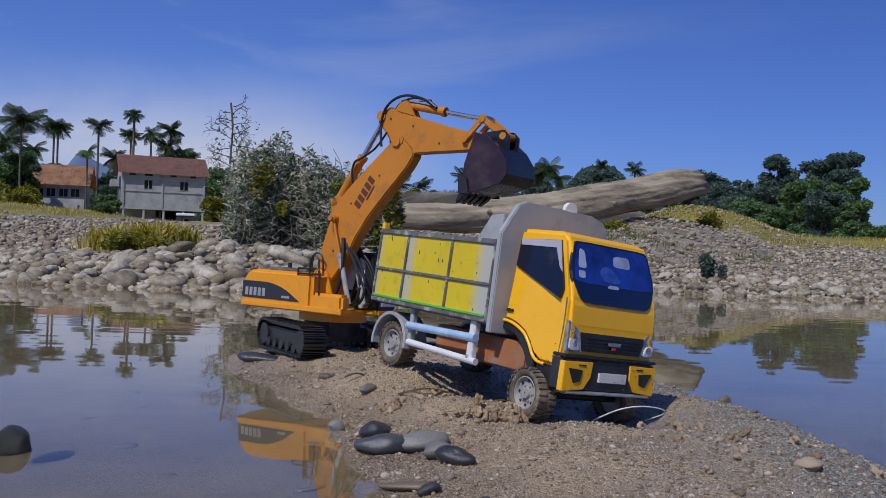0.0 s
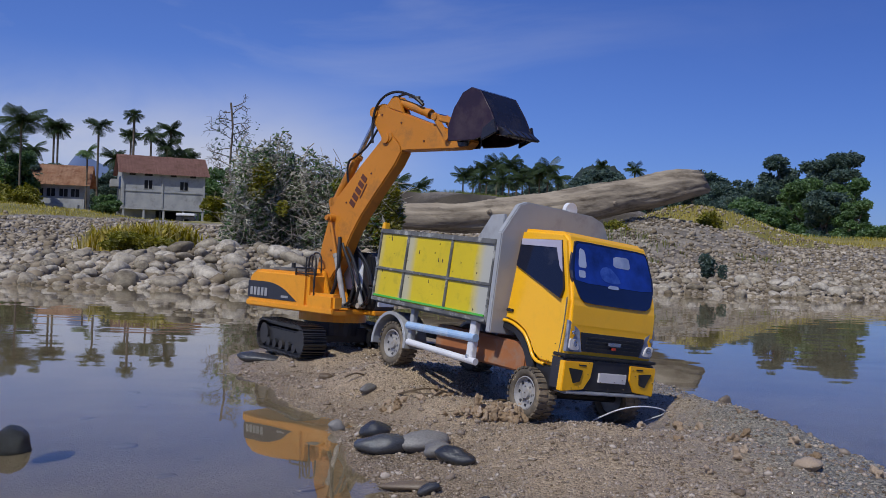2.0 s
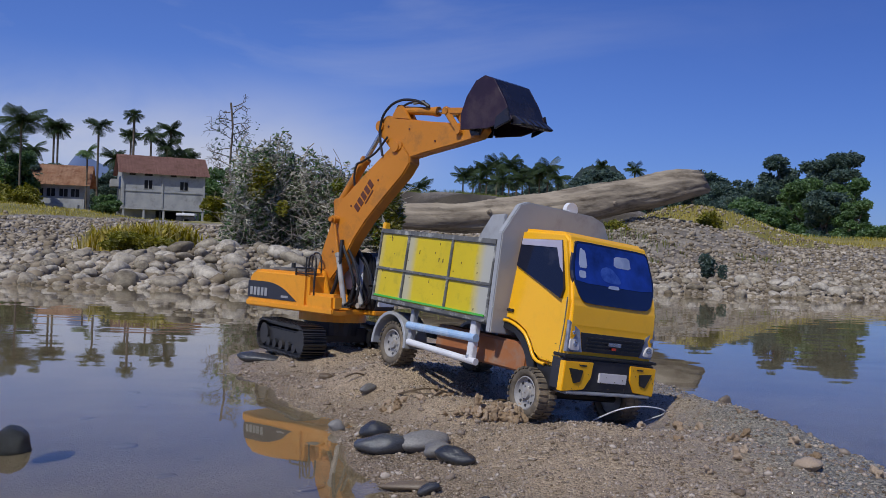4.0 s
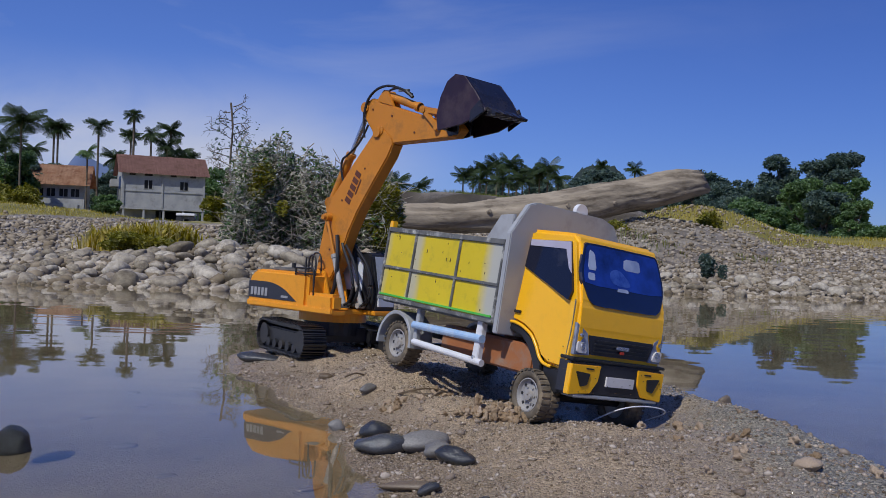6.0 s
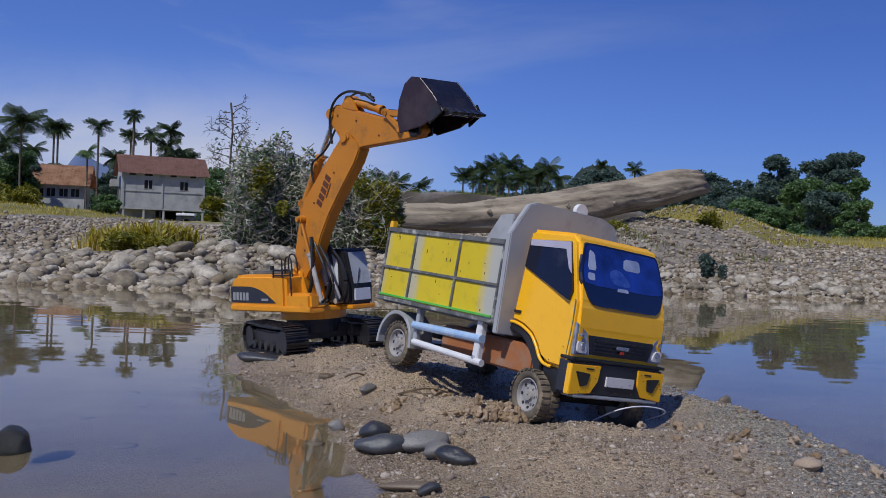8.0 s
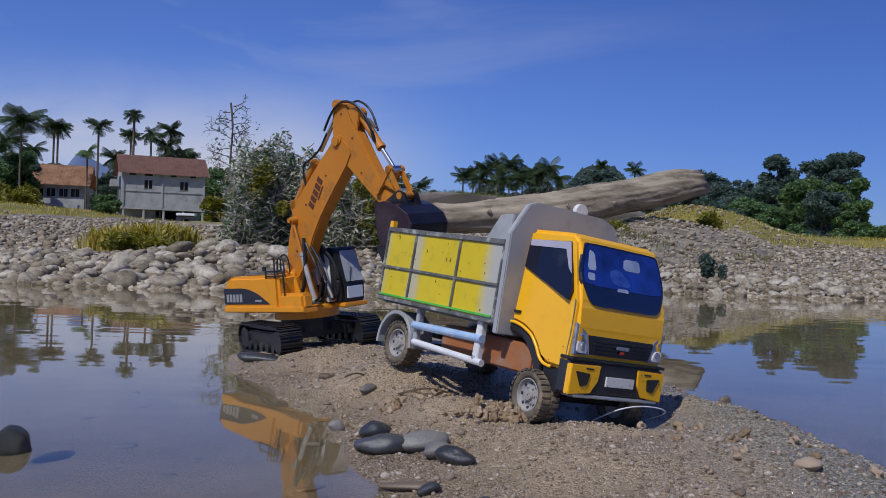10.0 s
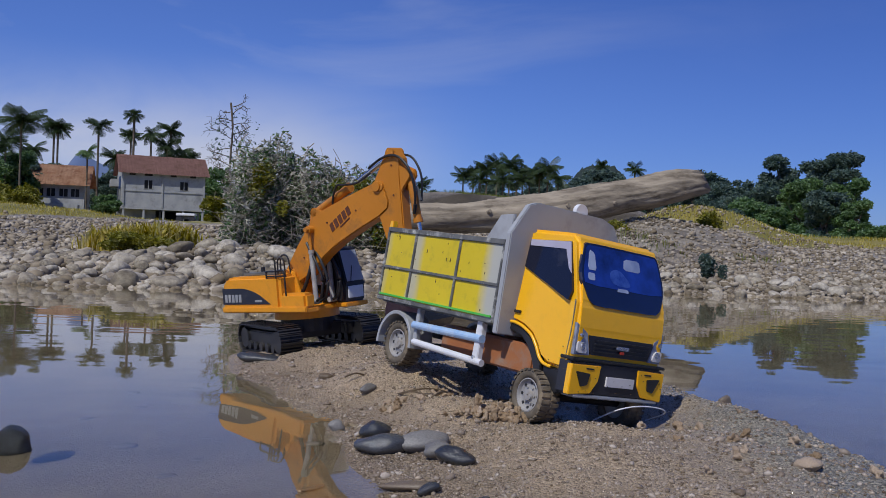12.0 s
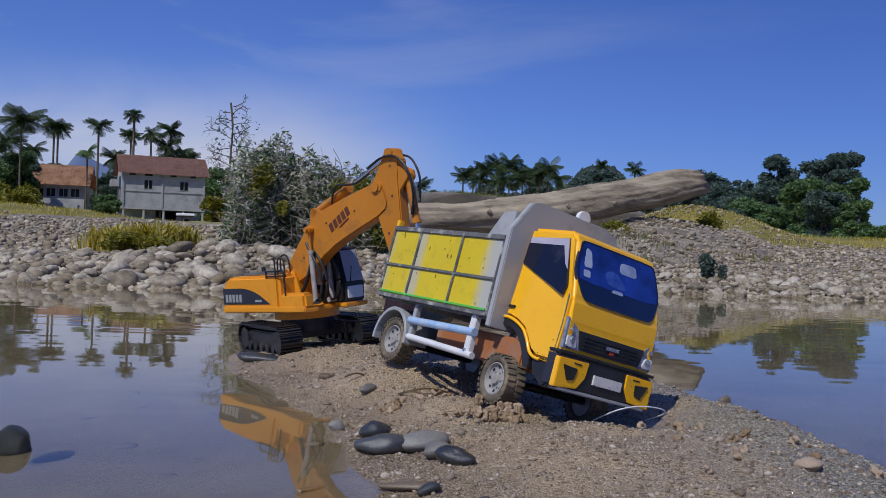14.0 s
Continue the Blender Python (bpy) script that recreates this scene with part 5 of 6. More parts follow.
    return e, up, boom, stick, buc, rams, links


EXC, UPPER, BOOM, STICK, BUCKET, RAMS, LINKS = excavator()


# ---- the far bank ----
def spot(px, py, d):
    """World place at depth d of a sight line, from its offsets right and down in a picture 1568 wide."""
    f, c, s = 1681.4, math.cos(radians(1.85)), math.sin(radians(1.85))
    a, b = px - 784, py - 444
    return Vector(((c * a + s * b) / f * d, d, EYE.z - (c * b - s * a) / f * d))


def log():
    rnd = random.Random(3)
    # stations along the trunk: sight line of its middle, and girth
    st = np.array([(690, 385, 20), (800, 386, 26), (909, 381, 30), (1061, 357, 31), (1150, 341, 29), (1205, 329, 27), (1234, 325, 22)], float)
    n, seg = 150, 56
    b = bmesh.new()

    def mid(t):
        px = 690 + 544 * t
        return spot(px, np.interp(px, st[:, 0], st[:, 1]), 11.2 + 0.5 * t), np.interp(px, st[:, 0], st[:, 2]) * 11.45 / 1681.4

    a, c = mid(0.0)[0], mid(1.0)[0]
    q = (c - a).to_track_quat("Z", "Y").to_matrix()
    rows = []
    for i in range(n + 1):
        t = i / n
        p, r = mid(t)
        row = []
        for k in range(seg):
            g = 2 * math.pi * k / seg
            x, y = math.cos(g), math.sin(g)
            w = r * (1 + 0.20 * noise.noise(Vector((x * 1.2, y * 1.2, t * 6))) + 0.12 * noise.noise(Vector((x * 5, y * 5, t * 5))) + 0.07 * noise.noise(Vector((x * 14, y * 14, t * 9))) + 0.04 * noise.noise(Vector((x * 9, y * 9, t * 60))))
            torn = 0.18 * noise.noise(Vector((x * 2.5, y * 2.5, 5))) * smooth(0.93, 1.0, t)
            row.append(b.verts.new(p + q @ Vector((w * x, w * y, float(torn)))))
        rows.append(row)
    for i in range(n):
        for k in range(seg):
            b.faces.new((rows[i][k], rows[i][(k + 1) % seg], rows[i + 1][(k + 1) % seg], rows[i + 1][k]))
    b.faces.new(rows[0][::-1])
    b.faces.new(rows[-1])
    bmesh.ops.recalc_face_normals(b, faces=b.faces[:])
    ob = obj("fallen_log", b, M_bark, True)
    tagged(ob, "huge bleached fallen log lying on a gravel heap", "log")
    for t, g in ((0.55, 1.9), (0.7, 2.2), (0.30, 1.7)):
        p = mid(t)[0]
        d = q @ Vector((math.cos(g + 1.2), math.sin(g + 1.2), 0.3))
        part("branch_stub", rod(p + d * 0.13, p + d * 0.22, 0.035, 10, 0.022), M_bark, ob)


log()


def leaf_cloud(clumps, count, size, rnd, shape=1.7):
    """Leaves as small bent quads on and in ellipsoid clumps: (x, y, z, rx, ry, rz) each."""
    g = np.random.default_rng(rnd.randrange(1 << 30))
    C = np.array(clumps, float)
    w = C[:, 3] * C[:, 5]
    C = C[g.choice(len(C), count, p=w / w.sum())]
    d = g.normal(size=(count, 3))
    d /= np.linalg.norm(d, axis=1)[:, None]
    ragged = np.sin(5 * d[:, 0] + 9 * C[:, 2]) * np.sin(4 * d[:, 1] + 7 * C[:, 0]) * np.sin(5 * d[:, 2] + 3)
    k = g.random(count) ** 0.36 * (1 + 0.25 * ragged)
    p = C[:, :3] + d * C[:, 3:] * k[:, None]
    ax = g.normal(size=(count, 3)) * (1, 1, 0.6)
    ax /= np.linalg.norm(ax, axis=1)[:, None]
    side = np.cross(ax, g.normal(size=(count, 3)) * (0.5, 0.5, 1.0))
    side /= np.linalg.norm(side, axis=1)[:, None] + 1e-9
    up = np.cross(ax, side)
    s = (size * g.uniform(0.5, 1.4, count))[:, None]
    quad = np.stack([p - ax * s * shape * 0.5, p - side * s * 0.38 + up * s * 0.12, p + ax * s * shape * 0.5 - up * s * 0.1, p + side * s * 0.38 + up * s * 0.12], 1)
    return quad.reshape(-1, 3).tolist(), np.arange(count * 4).reshape(-1, 4).tolist()


def tree(name, base, height, width, material, label, seed, count=2600, size=0.34, low=0.25):
    rnd = random.Random(seed)
    t = tagged(new(name), label, "tree")
    t.location = base
    trunk = rod((0, 0, -0.6), (0.05 * width, 0, height * 0.6), 0.035 * height, 8, 0.012 * height)
    clumps = []
    for k in range(30):
        a = rnd.uniform(0, 6.3)
        z = height * rnd.uniform(low + 0.08, 0.88)
        r = width * 0.46 * math.sqrt(rnd.random()) * (1.15 - abs(z / height - 0.55))
        s = width * rnd.uniform(0.11, 0.23)
        clumps.append((r * math.cos(a), r * math.sin(a), z, s, s, s * rnd.uniform(0.6, 0.85)))
        join(trunk, rod((0, 0, height * rnd.uniform(0.15, 0.5)), (r * math.cos(a), r * math.sin(a), z), 0.012 * height, 6, 0.004 * height))
    part("trunk", trunk, M_trunk, t)
    V, F = leaf_cloud(clumps, count, size, rnd)
    c = new("crown", raw("crown", V, F, material))
    c.parent = t
    return t


def frond_mesh(material, leaflets=26, droop=0.55):
    """One palm frond of unit length along +x, drooping."""
    V, F = [], []
    pts = [Vector((t, 0, 0.28 * t - droop * t * t)) for t in np.linspace(0, 1, leaflets + 1)]
    for i in range(leaflets):
        p, d = pts[i], (pts[i + 1] - pts[i]).normalized()
        n = len(V)
        V += [p + Vector((0, -0.012, 0)), p + Vector((0, 0.012, 0)), pts[i + 1] + Vector((0, 0.01, 0)), pts[i + 1] + Vector((0, -0.01, 0))]
        F.append((n, n + 1, n + 2, n + 3))
        L = 0.40 * math.sin(math.pi * min(1.0, 0.16 + 0.84 * (i + 0.6) / leaflets)) + 0.05
        for s in (-1, 1):
            tip = p + d * L * 0.55 + Vector((0, s * L * 0.75, -L * 0.55))
            n = len(V)
            V += [p, p + d * 0.034, tip + d * 0.012, tip - d * 0.004]
            F.append((n, n + 1, n + 2, n + 3))
    return raw("frond", V, F, material)


FROND = frond_mesh(M_palm)
FROND_STIFF = frond_mesh(M_palm, 24, 0.42)
FROND_PALE = frond_mesh(M_leafmid)


def palm(px, py, reach, d, label, seed, mesh=None, lean=0.0):
    rnd = random.Random(seed)
    top = spot(px, py, d)
    base = Vector((top.x + lean, d, gz(top.x, d)))
    t = tagged(new("palm_tree"), label, "palm tree")
    t.location = base
    up = top - base
    n = 9
    part("trunk", tube([up * (k / n) + Vector((lean * 0.4 * math.sin(k / n * 3), 0, 0)) for k in range(n + 1)], 0.010 * up.length + 0.02, 6), M_trunk, t)
    R = reach * d / 1681.4
    k = 18
    for i in range(k):
        f = new("frond", mesh or FROND)
        f.parent = t
        f.matrix_basis = Matrix.Translation(up) @ Euler((rnd.uniform(-0.3, 0.3), -rnd.uniform(-0.75, 1.0), 2 * math.pi * i / k + rnd.uniform(-0.25, 0.25))).to_matrix().to_4x4() @ Matrix.Scale(R * rnd.uniform(0.85, 1.15), 4)
    return t


def palms():
    k = 0
    for px, py, r, d in ((103, 226, 32, 112), (96, 222, 24, 112), (175, 222, 30, 112), (238, 203, 24, 112), (232, 241, 26, 114), (268, 236, 28, 113), (303, 232, 30, 116), (296, 258, 30, 114), (322, 268, 28, 116), (203, 280, 30, 118), (312, 285, 24, 118), (340, 280, 22, 120), (60, 262, 28, 115)):
        k += 1
        palm(px, py, r * 0.84, d, "tall slender palm with a dark drooping crown", 40 + k)
    palm(38, 212, 46, 85, "coconut palm with long dark fronds beside the houses", 60, FROND_STIFF)
    palm(10, 250, 40, 88, "coconut palm with long dark fronds beside the houses", 61, FROND_STIFF)
    palm(155, 268, 19, 96, "small pale green palm behind the roofs", 62, FROND_PALE)
    for px, py, r, d in ((820, 312, 24, 130), (838, 305, 24, 140), (862, 298, 26, 128), (880, 292, 28, 135), (902, 290, 28, 130), (915, 304, 26, 126), (938, 306, 26, 138), (955, 312, 26, 132), (970, 297, 28, 130), (988, 314, 26, 128), (1066, 294, 16, 170), (1124, 300, 22, 140), (700, 325, 34, 92), (738, 332, 30, 98), (680, 322, 32, 96), (925, 318, 24, 124), (850, 318, 24, 124), (890, 318, 26, 122)):
        k += 1
        palm(px, py, r, d, "dark coconut palm in the grove across the river", 70 + k, FROND_STIFF)


palms()


def trees():
    def at(px, d):
        p = spot(px, 400, d)
        return Vector((p.x, d, gz(p.x, d) - 0.2))

    def high(px, py, d):
        return spot(px, py, d).z - gz(spot(px, py, d).x, d) + 0.2

    rows = [(1392, 268, 100, 92, M_leafdark, "large dark broadleaf tree", 3600), (1484, 258, 100, 88, M_leafdark, "large spreading dark broadleaf tree", 4200),
            (1425, 305, 90, 78, M_leafmid, "bright green broadleaf tree", 3000), (1490, 310, 70, 80, M_leafmid, "bright green broadleaf tree", 2600), (1345, 325, 90, 90, M_leafdark, "dark green tree in the wood", 2200),
            (1290, 322, 90, 95, M_leafdark, "dark green tree in the wood", 2200), (1245, 296, 85, 105, M_leafdark, "dark green tree in the wood", 2200), (1210, 310, 80, 110, M_leafdark, "dark green tree in the wood", 2000),
            (1310, 350, 80, 62, M_leafmid, "low green tree above the grassy ridge", 1800), (1375, 360, 80, 62, M_leafmid, "low green tree above the grassy ridge", 1800), (1275, 355, 60, 58, M_leafdark, "low dark green tree", 1500),
            (1572, 400, 70, 55, M_leafmid, "low bright green tree", 1800), (1460, 330, 70, 74, M_leafdark, "dark green tree in the wood", 1800),
            (20, 245, 90, 92, M_leafmid, "bushy green tree beside the houses", 2600), (55, 275, 80, 98, M_leafdark, "dark green tree beside the houses", 2000), (90, 275, 70, 112, M_leafdark, "dark green tree behind the houses", 1600),
            (-30, 280, 110, 88, M_leafmid, "bushy green tree beside the houses", 1800), (20, 330, 90, 78, M_leafyel, "yellow-green shrub beside the shed", 1700), (300, 262, 70, 118, M_leafdark, "dark green tree behind the houses", 1800),
            (215, 285, 70, 122, M_leafdark, "dark green tree behind the houses", 1600), (335, 275, 70, 120, M_leafdark, "dark green tree behind the houses", 1600), (385, 290, 80, 116, M_leafmid, "green tree behind the houses", 1600),
            (180, 300, 60, 116, M_leafdark, "dark green tree behind the houses", 1300), (185, 340, 40, 90, M_leafmid, "green shrub between the houses", 900),
            (380, 345, 40, 80, M_leafyel, "yellow-green shrub beside the house", 1000), (840, 318, 80, 150, M_leafdark, "dark tree in the grove across the river", 1600), (900, 312, 80, 150, M_leafdark, "dark tree in the grove across the river", 1600),
            (960, 312, 80, 150, M_leafdark, "dark tree in the grove across the river", 1600), (1010, 318, 60, 150, M_leafdark, "dark tree in the grove across the river", 1300), (1150, 320, 70, 150, M_leafdark, "dark tree in the grove across the river", 1400),
            (1100, 322, 60, 150, M_leafdark, "dark tree in the grove across the river", 1300), (1055, 318, 60, 150, M_leafdark, "dark tree in the grove across the river", 1300), (775, 333, 40, 140, M_leafdark, "dark tree in the grove across the river", 900),
            (1030, 306, 50, 158, M_leafdark, "dark tree on the low hill", 900), (1062, 290, 60, 160, M_leafdark, "dark tree on the low hill", 1100), (1092, 300, 50, 156, M_leafdark, "dark tree on the low hill", 900),
            (1325, 308, 60, 100, M_leafdark, "slender dark tree in the wood", 1000), (1270, 304, 50, 104, M_leafdark, "slender dark tree in the wood", 900), (1510, 350, 60, 72, M_leafmid, "low green tree above the grassy ridge", 1200)]
    for k, (px, py, wpx, d, m, label, n) in enumerate(rows):
        tree("tree", at(px, d), high(px, py, d), wpx * d / 1681.4 * 1.05, m, label, 200 + k, int(n * 5.2), 0.0027 * d, 0.0)


trees()


def house(name, x, y, turn, length, depth, stilts, wall_h, roof_h, roof_mat, label, windows, eave=0.5):
    """Front along local -y. Walls on posts, gabled roof, windows cut as framed recesses."""
    h = tagged(new(name), label, "house")
    h.matrix_basis = pose(x, y, gz(x, y) - 0.15, 0, 0, turn)
    L, D, z0, z1 = length / 2, depth / 2, stilts, stilts + wall_h
    gable = [(-D, z0), (D, z0), (D, z1), (0, z1 + roof_h * 0.93), (-D, z1)]
    for s in (-1, 1):
        part("wall", plate(gable, s * L - 0.08, s * L + 0.08), M_wall, h)
    part("wall", box(-L + 0.09, L - 0.09, D - 0.16, D, z0, z1), M_wall, h)
    # front wall in strips round its windows
    xs = sorted(windows)
    b = bmesh.new()
    lo, hi = z0 + wall_h * 0.52, z0 + wall_h * 0.76
    box(-L + 0.09, L - 0.09, -D, -D + 0.16, z0, lo, 0, b)
    box(-L + 0.09, L - 0.09, -D, -D + 0.16, hi, z1, 0, b)
    edge = -L + 0.09
    for wx in xs + [None]:
        nxt = (wx - 0.42) if wx is not None else L - 0.09
        box(edge, nxt, -D, -D + 0.16, lo, hi, 0, b)
        if wx is not None:
            edge = wx + 0.42
    part("wall", b, M_wall, h)
    for wx in xs:
        w = part("window", box(wx - 0.42, wx + 0.42, -D + 0.10, -D + 0.13, lo, hi), M_darkin, h)
        fr = bmesh.new()
        for x0, x1, a0, a1 in ((wx - 0.47, wx - 0.40, lo - 0.05, hi + 0.05), (wx + 0.40, wx + 0.47, lo - 0.05, hi + 0.05), (wx - 0.03, wx + 0.03, lo, hi), (wx - 0.40, wx + 0.40, lo - 0.06, lo), (wx - 0.40, wx + 0.40, hi, hi + 0.06)):
            box(x0, x1, -D - 0.03, -D + 0.05, a0, a1, 0, fr)
        part("window_frame", fr, M_wall, w)
    part("floor_beam", box(-L - 0.1, L + 0.1, -D - 0.05, D + 0.05, z0 - 0.22, z0), M_wall, h, "dark stained floor beam")
    if stilts > 0.5:
        for px in np.linspace(-L + 0.1, L - 0.1, 5):
            for py in (-D + 0.1, 0.0, D - 0.1):
                part("post", box(px - 0.1, px + 0.1, py - 0.1, py + 0.1, -0.3, z0 - 0.22), M_wall, h)
        # added dark sheet, stands in for the shade below the raised floor
        part("underfloor_shade", box(-L * 0.95, L * 0.95, D - 0.3, D - 0.2, -0.3, z0 - 0.22), M_darkin, h)
    # roof: two slabs with ridged sheets
    ov = eave
    for s in (-1, 1):
        b = bmesh.new()
        n = int(length / 0.25)
        rows = []
        for i in range(n * 2 + 1):
            xx = -L - ov + (length + 2 * ov) * i / (n * 2)
            lift = 0.035 * (i % 2)
            rows.append([b.verts.new((xx, 0, z1 + roof_h + 0.05 + lift)), b.verts.new((xx, s * (D + ov), z1 - roof_h * ov / D + 0.05 + lift))])
        for i in range(n * 2):
            b.faces.new((rows[i][0], rows[i + 1][0], rows[i + 1][1], rows[i][1]))
        bmesh.ops.solidify(b, geom=b.faces[:], thickness=0.06)
        part("roof", b, roof_mat, h)
    return h


def houses():
    p = spot(270, 388, 99)
    h = house("stilt_house", p.x, p.y + 2.5, 24, 8.2, 5.6, 1.45, 3.7, 1.8, M_roof, "grey boarded two-storey house on posts with red roof", [-1.6, 2.0])
    part("shutter", box(-4.3, -4.18, -1.3, -0.2, 3.3, 4.6, 0.02), M_bluewin, h, "blue window shutter")
    part("vent_row", box(-2.0, -1.2, -2.84, -2.78, 4.7, 5.0), M_darkin, h)
    for x in (-4.05, -0.2, 4.05):
        part("wall_post", box(x - 0.09, x + 0.09, -2.90, -2.802, 1.45, 5.1, 0.01), M_wall, h)
    part("wall_rail", box(-4.0, 4.0, -2.87, -2.803, 3.05, 3.17, 0.01), M_wall, h)
    for x in (-3.2, 0.9, 2.9):
        part("vent", box(x - 0.3, x + 0.3, -2.84, -2.803, 4.72, 4.95), M_darkin, h)
    part("lower_wall", box(-4.0, -0.6, -1.2, -1.0, -0.3, 1.23, 0.01), M_wall, h)
    part("balcony", box(-5.0, -4.12, 0.4, 2.4, 3.6, 4.4, 0.03), M_wall, h)
    p = spot(88, 380, 96)
    s = house("shed", p.x, p.y + 2, 14, 5.4, 4.6, 0.6, 3.3, 1.7, M_rustroof, "low weathered shed with a rusty tin roof", [-1.5, -0.4, 0.8, 1.9], 0.7)
    part("lean_to", box(-2.9, 2.4, -4.0, -2.5, 0.0, 1.5, 0.03), M_wall, s, "pale low front wall")
    # garden wall between the houses
    p = spot(178, 385, 92)
    b = box(p.x - 4.5, p.x + 1.6, p.y, p.y + 0.2, gz(p.x, p.y) - 0.3, gz(p.x, p.y) + 0.9, 0.02)
    tagged(obj("garden_wall", b, M_wall), "low grey garden wall between the houses", "wall")
    p = spot(330, 372, 90)
    t = tagged(new("motor_cart"), "small pale cart parked under the house", "cart")
    t.location = (p.x, p.y, gz(p.x, p.y))
    part("tray", box(-0.9, 0.9, -0.4, 0.4, 0.6, 0.85, 0.05), M_white, t)
    part("cart_frame", box(-0.8, 0.8, -0.05, 0.05, 0.3, 0.6, 0.03), M_greydark, t)
    for sx in (-0.6, 0.6):
        part("wheel", rod((sx, -0.3, 0.3), (sx, 0.3, 0.3), 0.3, 14), M_black, t)


houses()


def hills():
    def hill(name, pts, d, m, label):
        V, F = [], []
        for k, (px, py) in enumerate(pts):
            p = spot(px, py, d)
            V += [p, Vector((p.x, d * 1.25, p.z * 0.7)), Vector((p.x, d * 0.9, -5))]
            if k:
                a = 3 * k
                F += [(a - 3, a, a + 1, a - 2), (a - 1, a + 2, a, a - 3)]
        tagged(new(name, raw(name, V, F, m, True)), label, "hill", kind="structure")
    rnd = random.Random(8)
    hill("backdrop_hill", [(985 + 2 * k, 330 - 35 * math.exp(-((985 + 2 * k - 1062) / 46) ** 4) - 6 * rnd.random() ** 2) for k in range(84)], 420, M_hill, "dark forested hill beyond the palm grove")
    hill("backdrop_mountain", [(90 + 6 * k, 330 - 55 * math.exp(-((90 + 6 * k - 140) / 32) ** 2) - 40 * math.exp(-((90 + 6 * k - 205) / 40) ** 2)) for k in range(40)], 1600, M_mount, "far mountain behind the houses, coloured blue for haze")
    hill("backdrop_hill", [(650 + 12 * k, 345 - 6 * rnd.random()) for k in range(70)], 300, M_hill, "dark wood along the horizon")
    hill("backdrop_hill", [(-60 + 12 * k, 338 - 10 * rnd.random()) for k in range(55)], 320, M_hill, "dark wood along the horizon")


hills()


def thicket():
    """The heap of withered brush on the far bank."""
    rnd = random.Random(21)
    t = tagged(new("brush_thicket"), "tangled heap of withered leaves and bare branches with vines", "bush")
    d = 8.7
    clumps = []
    for px, py, wx, wz in ((445, 355, 48, 98), (485, 335, 62, 92), (560, 355, 62, 82), (625, 375, 60, 80), (668, 385, 48, 75), (430, 420, 45, 60), (520, 420, 90, 55), (600, 430, 80, 50)):
        p = spot(px, py, d + rnd.uniform(-0.2, 0.3))
        clumps.append((p.x, p.y, p.z, wx * d / 1681, 0.32, wz * d / 1681))
    V, F = leaf_cloud(clumps, 21000, 0.025, rnd, 2.6)
    c = new("withered_leaves", raw("withered_leaves", V, F, M_leafgrey))
    c.parent = t
    V, F = leaf_cloud(clumps, 13000, 0.026, rnd, 1.9)
    c = new("dark_leaves", raw("dark_leaves", V, F, M_leafmid))
    c.parent = t
    yel = []
    for px, py, w in ((468, 310, 20), (455, 335, 16), (500, 370, 12), (672, 350, 26), (660, 385, 24), (685, 370, 18), (640, 330, 16), (600, 330, 12), (690, 400, 20), (675, 420, 20), (695, 345, 16)):
        p = spot(px, py, d - 0.32)
        yel.append((p.x, p.y, p.z, w * d / 1681, 0.08, w * 1.2 * d / 1681))
    V, F = leaf_cloud(yel, 3200, 0.027, rnd, 1.7)
    c = new("yellow_leaves", raw("yellow_leaves", V, F, M_leafyel))
    c.parent = t
    tw = bmesh.new()
    for k in range(210):
        px, py = rnd.uniform(400, 700), rnd.uniform(300, 470)
        if px > 600 and py < 330:
            py += 60
        p = spot(px, py, d - rnd.uniform(0.15, 0.42))
        a = rnd.uniform(-0.6, 3.6)
        L = rnd.uniform(0.08, 0.34)
        q = p + Vector((math.cos(a) * L, rnd.uniform(-0.1, 0.1), math.sin(a) * L))
        m = (p + q) / 2 + Vector((rnd.uniform(-0.06, 0.06), 0, rnd.uniform(-0.06, 0.06)))
        join(tw, tube([p, m, q], rnd.uniform(0.0012, 0.0028), 4))
    part("twig_tangle", tw, M_twig, t)
    for px, py, L in ((490, 246, 0.16), (540, 262, 0.15), (420, 255, 0.2), (600, 290, 0.14), (635, 300, 0.14), (590, 282, 0.12)):
        p = spot(px, py + 20, d)
        part("sprig", tube([p, p + Vector((0.02, 0, L * 0.6)), p + Vector((rnd.uniform(-0.05, 0.09), 0, L))], 0.004, 4), M_twig, t)
    # bare tree behind the heap
    b = tagged(new("bare_tree"), "thin leafless tree standing behind the brush heap", "tree")
    d = 14.0
    wood = bmesh.new()

    def limb(p, v, r, depth):
        q = p + v
        join(wood, tube([p, (p + q) / 2 + Vector((rnd.uniform(-1, 1), rnd.uniform(-1, 1), rnd.uniform(-1, 1))) * v.length * 0.08, q], r, 4))
        if depth:
            for _ in range(4 if depth > 1 else 3):
                k = rnd.uniform(0.35, 1.0)
                a = rnd.uniform(0.5, 1.2) * rnd.choice((-1, 1))
                w = Matrix.Rotation(a, 3, "Y") @ v * rnd.uniform(0.4, 0.6)
                limb(p + v * k, w + Vector((0, rnd.uniform(-0.1, 0.1), -0.02)), r * 0.55, depth - 1)
    base = spot(408, 392, d)
    base.z = gz(base.x, d) - 0.05
    top = spot(410, 182, d)
    pts = [base.lerp(top, k / 5) + Vector((0.02 * math.sin(k * 2), 0, 0)) for k in range(6)]
    join(wood, tube(pts, 0.016, 6))
    for k in range(17):
        p = base.lerp(top, 0.4 + 0.6 * k / 17)
        s = -1 if k % 2 else 1
        limb(p, Vector((s * rnd.uniform(0.16, 0.36) * (1.25 - k / 24), rnd.uniform(-0.1, 0.1), rnd.uniform(-0.04, 0.16))), 0.006, 2)
